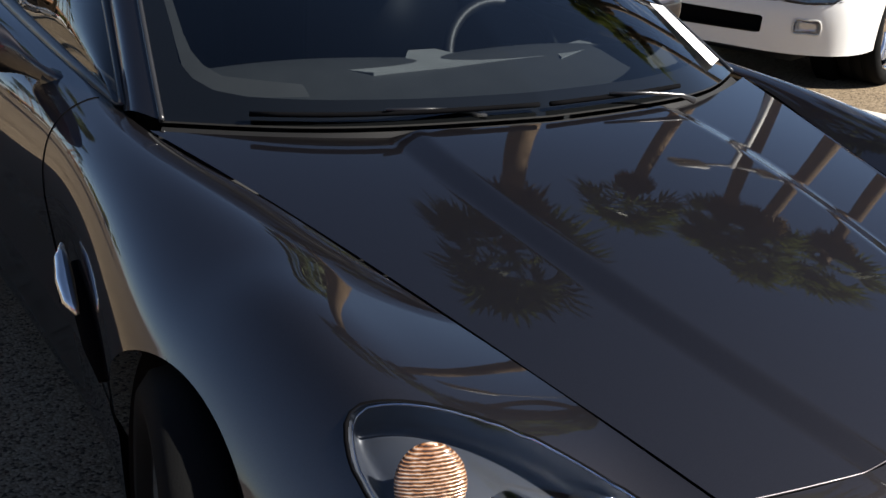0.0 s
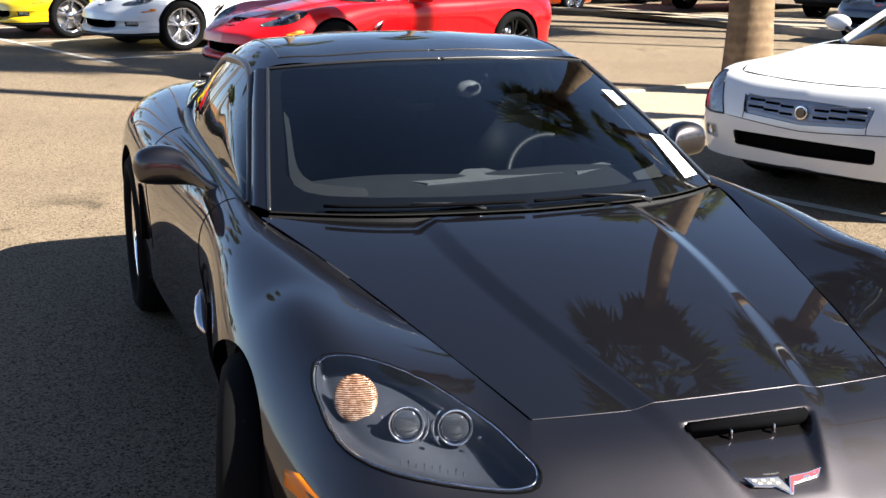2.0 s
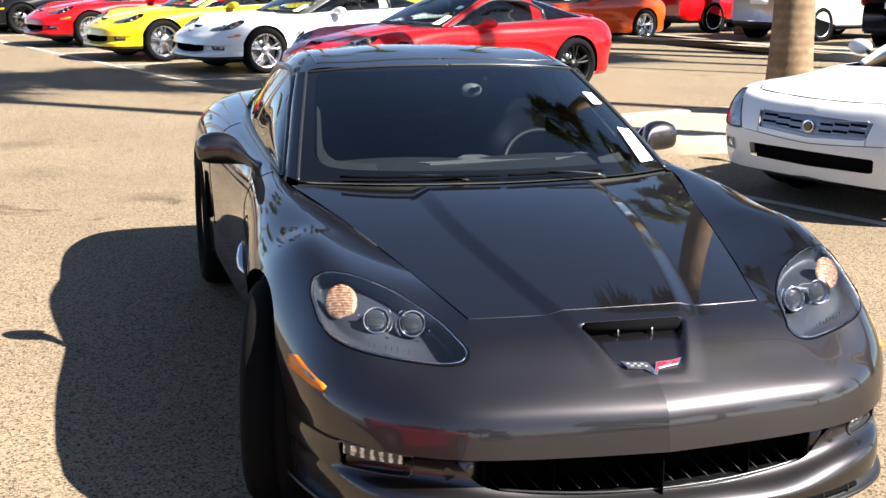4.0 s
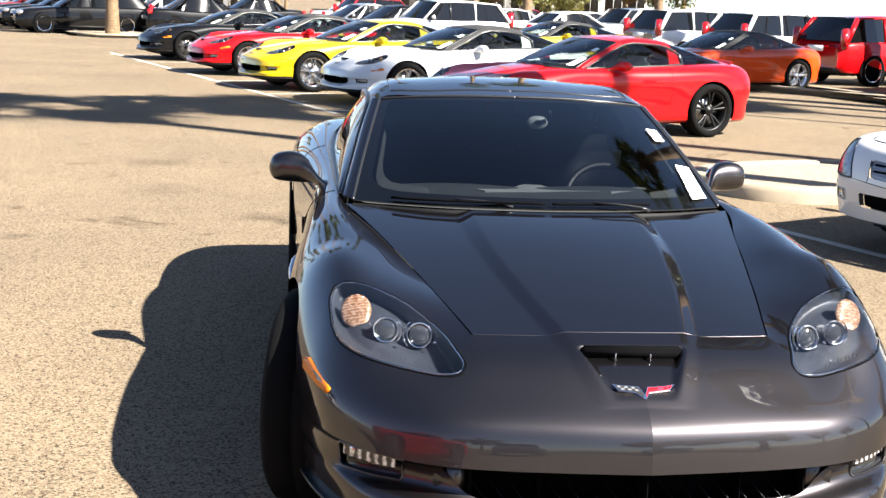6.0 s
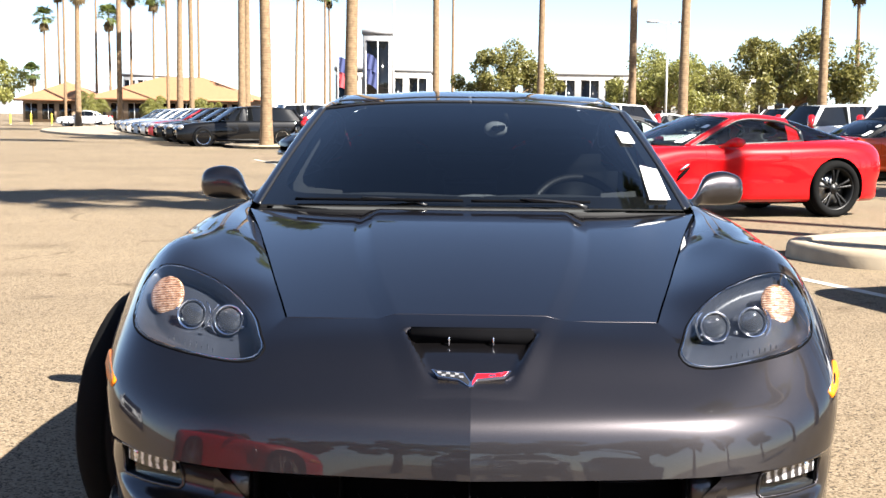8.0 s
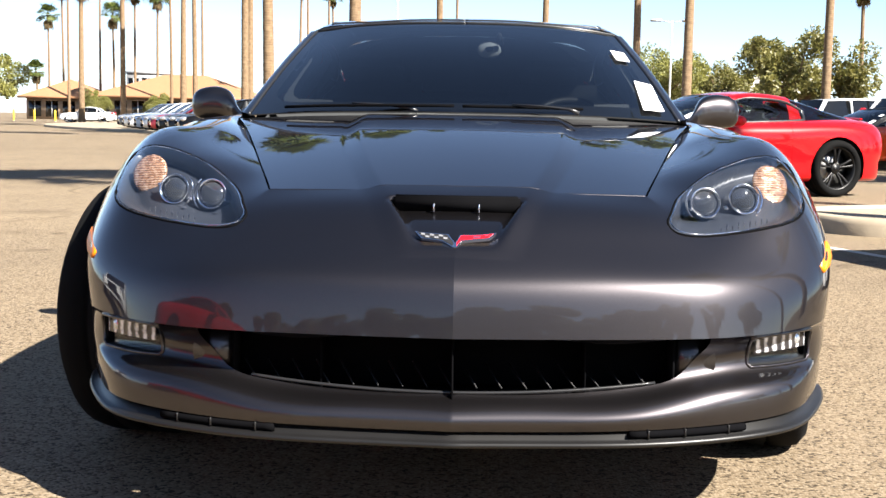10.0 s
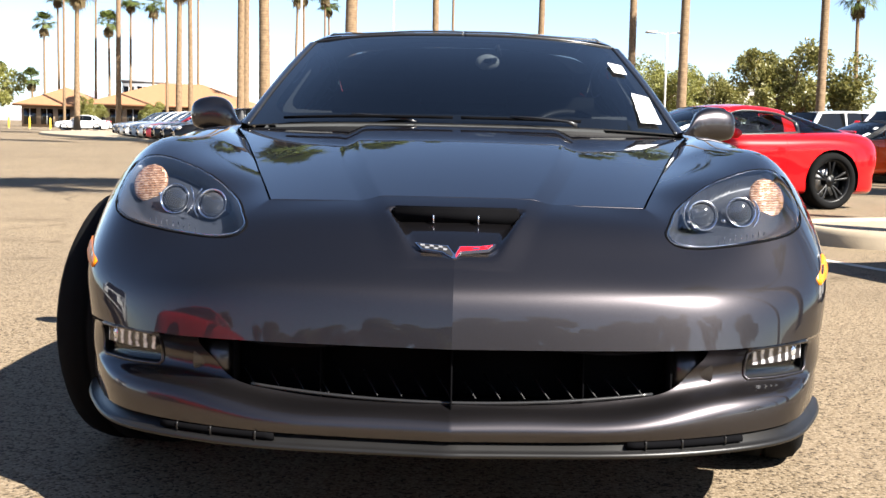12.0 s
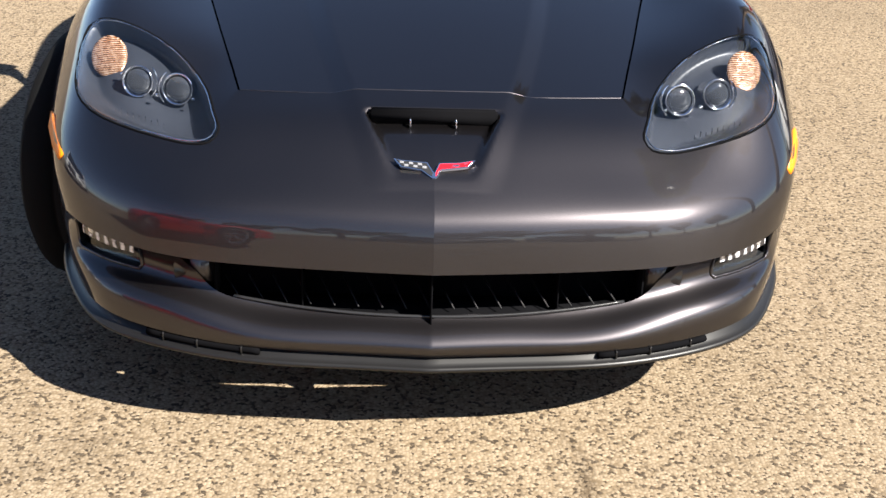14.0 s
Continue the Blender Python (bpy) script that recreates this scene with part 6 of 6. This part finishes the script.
# ---- palms, trees, poles and buildings ----
def fan_leaf(rnd, base, way, length, width, droop):
    """One fan leaf of a palm: a stalk and a spread of narrow pointed blades."""
    way = Vector(way).normalized()
    side = way.cross(Vector((0, 0, 1)))
    side = side.normalized() if side.length > .05 else Vector((1, 0, 0))
    up = side.cross(way).normalized()
    tip = base + way * length * .5
    v, f = [], []
    def tri(a, b, c):
        k = len(v)
        v.extend([a, b, c])
        f.append((k, k + 1, k + 2))
    tri(base - side * .025, base + side * .025, tip)
    n = 11
    for i in range(n):
        t = (i / (n - 1) - .5) * 2.5
        d = (way * math.cos(t) + side * math.sin(t) * 1.05).normalized()
        le = length * (.62 - .10 * abs(t)) * rnd.uniform(.85, 1.1)
        mid = tip + d * le * .55 + up * rnd.uniform(-.02, .05)
        end = tip + d * le - Vector((0, 0, droop * le * rnd.uniform(.3, 1.0)))
        w = width * rnd.uniform(.7, 1.1)
        s = d.cross(up).normalized() * w
        k = len(v)
        v.extend([tip, mid - s, end, mid + s])
        f.append((k, k + 1, k + 2, k + 3))
    return v, f


def crown_mesh(seed, leaves, size):
    rnd = random.Random(seed)
    v, f = [], []
    for i in range(leaves):
        a = rnd.uniform(0, 2 * math.pi)
        e = math.radians(rnd.uniform(-38, 78))
        d = (math.cos(a) * math.cos(e), math.sin(a) * math.cos(e), math.sin(e))
        lv, lf = fan_leaf(rnd, Vector((0, 0, rnd.uniform(-.1, .2))), d, size * rnd.uniform(.8, 1.15), size * .042, .5)
        k = len(v)
        v += lv
        f += [tuple(q + k for q in g) for g in lf]
    return v, f


def skirt_mesh(seed, leaves, size):
    rnd = random.Random(seed)
    v, f = [], []
    for i in range(leaves):
        a = rnd.uniform(0, 2 * math.pi)
        e = math.radians(rnd.uniform(-86, -62))
        d = (math.cos(a) * math.cos(e), math.sin(a) * math.cos(e), math.sin(e))
        lv, lf = fan_leaf(rnd, Vector((math.cos(a) * .12, math.sin(a) * .12, rnd.uniform(-.5, 0))), d, size * rnd.uniform(.5, .8), size * .04, .3)
        k = len(v)
        v += lv
        f += [tuple(q + k for q in g) for g in lf]
    return v, f


CROWNS = [mesh_of("crown", *crown_mesh(s, 46, 1.75), FROND, False) for s in (3, 8, 15)]
SKIRTS = [mesh_of("dry_skirt", *skirt_mesh(s, 26, 1.7), DRY_FROND, False) for s in (5, 9)]


def palm(x, y, h, r, seed, size=1.0):
    """A tall fan palm: slightly bent ringed trunk that flares at its foot, green crown and a skirt of dry leaves."""
    rnd = random.Random(seed)
    root = thing("palm_tree", "tall fan palm with slim ringed trunk and green crown", "palm", pose(x, y, 0), "tall palms")
    bx, by = rnd.uniform(-.35, .35), rnd.uniform(-.35, .35)
    zs = np.concatenate([[0, .15, .4, .8], np.linspace(1.4, h, 26)])
    pts = [(bx * (z / h) ** 2, by * (z / h) ** 2, z) for z in zs]
    rad = [r * (1.28 - .28 * min(z / 1.0, 1)) * (1 - .34 * z / h) * (1 + rnd.uniform(-.008, .008)) for z in zs]
    part("trunk", tube(pts, rad, 14), BARK, root)
    for me, name, z in ((CROWNS[seed % 3], "crown", h + .1), (SKIRTS[seed % 2], "dry_skirt", h - .05)):
        ob = new(name, me)
        ob.parent = root
        ob.matrix_local = pose(bx, by, z, 0, 0, rnd.uniform(0, 360)) @ Matrix.Scale(rnd.uniform(.95, 1.15) * size, 4)
    return root


def leaf_cloud(seed, n, clumps, leaf):
    """Leaves in many uneven clumps: small folded blades, gaps between the clumps."""
    g = np.random.default_rng(seed)
    cen = np.array([c for c, _ in clumps])
    rad = np.array([q for _, q in clumps])
    which = g.integers(0, len(cen), n)
    d = g.normal(size=(n, 3))
    d /= np.linalg.norm(d, axis=1, keepdims=True)
    p = cen[which] + d * (rad[which] * g.uniform(.55, 1.05, n))[:, None]
    a = g.normal(size=(n, 3))
    a /= np.linalg.norm(a, axis=1, keepdims=True)
    b = np.cross(a, g.normal(size=(n, 3)))
    b /= np.linalg.norm(b, axis=1, keepdims=True)
    s = leaf * g.uniform(.6, 1.3, n)[:, None]
    v = np.stack([p - a * s, p + b * s * .45, p + a * s, p - b * s * .45], 1).reshape(-1, 3)
    f = np.arange(4 * n).reshape(-1, 4)
    return v, f


def tree(x, y, h, spread, seed, mat, label):
    rnd = random.Random(seed)
    root = thing("tree", label, "tree", pose(x, y, 0), "leafy trees")
    trunk_h = h * .28
    part("trunk", tube([(0, 0, 0), (.05, .02, trunk_h * .5), (0, .06, trunk_h), (.05, .1, h * .5)], [.26, .2, .17, .1], 10), BARK, root)
    clumps = []
    for i in range(11):
        a = i * 2.4 + rnd.uniform(-.4, .4)
        q = rnd.uniform(.25, .95)
        c = (math.cos(a) * spread * q, math.sin(a) * spread * q, h * (.36 + .52 * rnd.random() * (1.05 - .5 * q)))
        part("limb", tube([(0, .06, trunk_h), (c[0] * .5, c[1] * .5, (trunk_h + c[2]) / 2 + .2), c], [.10, .07, .03], 6), BARK, root)
        for _ in range(4):
            clumps.append(((c[0] + rnd.uniform(-.3, .3) * spread, c[1] + rnd.uniform(-.3, .3) * spread, c[2] + rnd.uniform(-.10, .12) * h), rnd.uniform(.12, .27) * spread))
    part("crown", (*leaf_cloud(seed, 20000, clumps, .019 * h), False), mat, root)
    return root

PALMS = [  # x, y, height, trunk radius
    (5.3, 8.3, 8.7, .215), (13.6, 14.0, 12.6, .25), (15.9, 13.8, 13.2, .25), (-4.6, 45.2, 14.5, .26), (10.0, 55.2, 15, .24), (9.2, 67.2, 21, .23), (4.6, 77.2, 20, .23), (17.6, 59.2, 15, .24),
    (-7.1, 40.4, 12.5, .21), (-12.9, 67.2, 21, .22), (-13.5, 72.2, 22, .21), (-2.0, 72.2, 22, .22), (-22.5, 97.2, 22, .21), (-22.3, 92.2, 11.8, .26),
    (-28.4, 97.2, 22, .23), (-33.4, 102.2, 12.3, .27), (-35.0, 157, 19, .2), (-45.2, 162, 17, .2), (-40.9, 157, 16, .2), (-36.6, 147, 19, .2), (-51.4, 167, 20, .2),
    (-56.5, 167, 18, .2), (-52.5, 157, 20, .2), (-67.2, 187, 7.2, .24), (-58.5, 167, 14.2, .2), (-48, 162, 14, .2), (-21, 147, 17, .2), (-21.3, 157, 18, .2), (-19.8, 167, 19, .2),
    (-19.6, 172, 18, .2), (-2, 147, 20, .2), (37.3, 117, 14.2, .24), (13.5, 24.5, 10.5, .25), (20.0, 30.0, 11.5, .25), (24.0, 44.0, 14, .25), (17.0, 12.6, 13.4, .25), (19.6, 12.9, 14.2, .25),
    (9.4, 2.7, 15.0, .22), (16.5, 1.0, 19.0, .22), (21.0, 6.0, 16.5, .24)]
for k, (x, y, h, r) in enumerate(PALMS):
    palm(x, y, h, r, 20 + k, .78 if k < 3 else 1.0)

tree(19.4, 72.5, 6.9, 3.9, 1, LEAF, "dense dark green broadleaf tree behind parked cars")
tree(14.2, 92.5, 6.6, 4.6, 2, PALE_LEAF, "loose pale green tree behind parked cars")
tree(20.5, 98.0, 6.0, 4.0, 6, LEAF, "dense dark green broadleaf tree behind parked cars")
tree(3.2, 107, 8.0, 4.2, 3, LEAF, "round green tree near a pale building")
tree(-33.5, 78, 6.0, 3.4, 4, PALE_LEAF, "loose pale green tree at the lot's edge")
# out of view: first three known by reflection, the rest added to be mirrored
for k, (x, y, h) in enumerate(((4.6, -21.0, 6.8), (8.8, -19.5, 6.0), (11.5, -16.0, 6.4), (16.0, -12.0, 6.5), (18.0, -5.0, 6.0), (-6.0, -26.0, 5.5), (-11.0, -24.0, 5.0), (-17.0, -20.0, 5.5))):
    tree(x, y, h, 2.3, 30 + k, LEAF, "leafy tree put out of view across the lane for paint to mirror")
for k, (x, y) in enumerate(((-44, 140), (-36.5, 139), (-31, 141))):
    tree(x, y, 3.6, 2.0, 10 + k, PALE_LEAF, "small yellow-green tree before a tan building")


def lamp_post(x, y, h):
    root = thing("lamp_post", "tall pale lot lamp with flat box heads", "lamp post", pose(x, y, 0), "lot lamps")
    part("foot", rounded(-.3, .3, -.3, .3, 0, .7, .05), KERB, root)
    part("pole", tube([(0, 0, .6), (0, 0, h * .5), (0, 0, h)], [.09, .08, .06], 10), POLE_GREY, root)
    for s in (-1, 1):
        part("arm", tube([(0, 0, h - .1), (s * .8, 0, h)], .035, 6), POLE_GREY, root)
        part("head", rounded(s * 1.15 - .42, s * 1.15 + .42, -.2, .2, h - .06, h + .10, .04), POLE_GREY, root)


for p in ((14.3, 87.2, 8.2), (-12.2, 87.2, 10.4), (16.5, 27.0, 9.0), (12.4, 10.9, 7.9), (-6.0, 95, 13.5)):
    lamp_post(*p)

for k in range(4):
    root = thing("bollard", "round yellow steel post set in asphalt", "bollard", pose(-47.0 + 2.05 * k, 117.3, 0), "yellow posts")
    v, f = lathe([(0, .09), (1.05, .09), (1.11, .07), (1.13, .0005)], 14, "z")
    part("post", (v, f), YELLOW_POST, root)
    v, f = lathe([(0, .13), (.05, .13), (.06, .09)], 14, "z")
    part("collar", (v, f), KERB, root)


def low_building(name, label, x0, x1, y, depth, h, wall, roof, roof_h, openings):
    """A low building: walls with thickness, an overhanging hipped roof, and dark glazed openings with frames."""
    root = thing(name, label, "building", pose((x0 + x1) / 2, y, 0))
    w = (x1 - x0) / 2
    part("wall", rounded(-w, w, 0, depth, 0, h, .05), wall, root)
    o = .9
    if roof_h > 0:
        v = [(-w - o, -o, h), (w + o, -o, h), (w + o, depth + o, h), (-w - o, depth + o, h), (-w + depth * .5, depth * .5, h + roof_h), (w - depth * .5, depth * .5, h + roof_h)]
        f = [(0, 1, 5, 4), (1, 2, 5), (2, 3, 4, 5), (3, 0, 4), (3, 2, 1, 0)]
        part("roof", (v, f, False), roof, root)
        part("fascia", rounded(-w - o, w + o, -o - .06, -o + .06, h - .28, h + .02, .02), roof, root)
    else:
        part("parapet", rounded(-w - .1, w + .1, -.1, depth + .1, h, h + .45, .04), roof, root)
    n = openings
    for i in range(n):
        c = -w + (i + .5) * 2 * w / n
        g = part("window", rounded(c - w / n * .72, c + w / n * .72, -.05, .06, .35, h - .55, .02), WINDOW_DARK, root, "dark glazed opening")
        part("frame", rounded(c - w / n * .76, c + w / n * .76, -.08, .0, h - .58, h - .46, .01), wall, g)
        part("mullion", rounded(c - .05, c + .05, -.075, .0, .35, h - .5, .01), POLE_GREY, g)
    return root


low_building("showroom", "low tan stucco building with orange tiled hip roof", -47.0, -27.5, 150, 14, 3.1, STUCCO, ROOF_TILE, 2.9, 9)
low_building("porch_building", "small tan stucco building with tiled roof and dark porch", -58.5, -49.5, 158, 9, 3.0, STUCCO, ROOF_TILE, 2.4, 4)
low_building("grey_block", "plain grey flat-roofed block behind palms", -50.0, -44.0, 175, 10, 6.6, GREY_PANEL, GREY_PANEL, 0, 3)
low_building("dealership", "pale flat-roofed dealership with glass front", -12.0, -3.5, 108, 16, 5.2, STUCCO_WHITE, GREY_PANEL, 0, 4)
low_building("sign_wall", "tall grey sign wall before a dealership", -9.2, -6.6, 104, 1.2, 8.2, GREY_PANEL, GREY_PANEL, 0, 1)
low_building("white_hall", "long white flat-roofed hall behind trees", 8.0, 46.0, 160, 22, 6.8, STUCCO_WHITE, STUCCO_WHITE, 0, 12)

# hills far behind the lot, distance haze put into their colour
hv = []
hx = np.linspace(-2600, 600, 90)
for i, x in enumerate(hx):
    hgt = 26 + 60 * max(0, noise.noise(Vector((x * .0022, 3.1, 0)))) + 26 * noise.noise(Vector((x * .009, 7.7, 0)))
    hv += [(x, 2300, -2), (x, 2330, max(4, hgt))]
setting("hills", hv, [(2 * i, 2 * i + 2, 2 * i + 3, 2 * i + 1) for i in range(len(hx) - 1)], HILL, "low hills on the horizon, haze put into their colour", "backdrop", True)



def flag(x, y, h, colours):
    """A flag that hangs limp from the top of a slim pole."""
    root = thing("flagpole", "slim pale flagpole with a limp hanging flag", "flagpole", pose(x, y, 0), "flags")
    part("pole", tube([(0, 0, 0), (0, 0, h)], .05, 8), POLE_GREY, root)
    n, m = 9, 14
    for k, mat in enumerate(colours):
        z1, z0 = h - .2 - k * 1.25, h - .2 - (k + 1) * 1.25
        v = [(.06 + .85 * i / (n - 1), .10 * math.sin(i * 1.5 + j * .2), z1 + (z0 - z1) * j / (m - 1) - .5 * (i / (n - 1)) ** 2) for i in range(n) for j in range(m)]
        part("cloth", (v, grid_faces(n, m)), mat, root)


FLAG_BLUE = plain("flag_blue", (.03, .04, .12), rough=.8)
FLAG_RED = plain("flag_red", (.40, .05, .06), rough=.8)
flag(-10.9, 100, 6.3, (FLAG_BLUE, FLAG_RED))
flag(-8.6, 100, 6.6, (FLAG_BLUE, FLAG_BLUE))
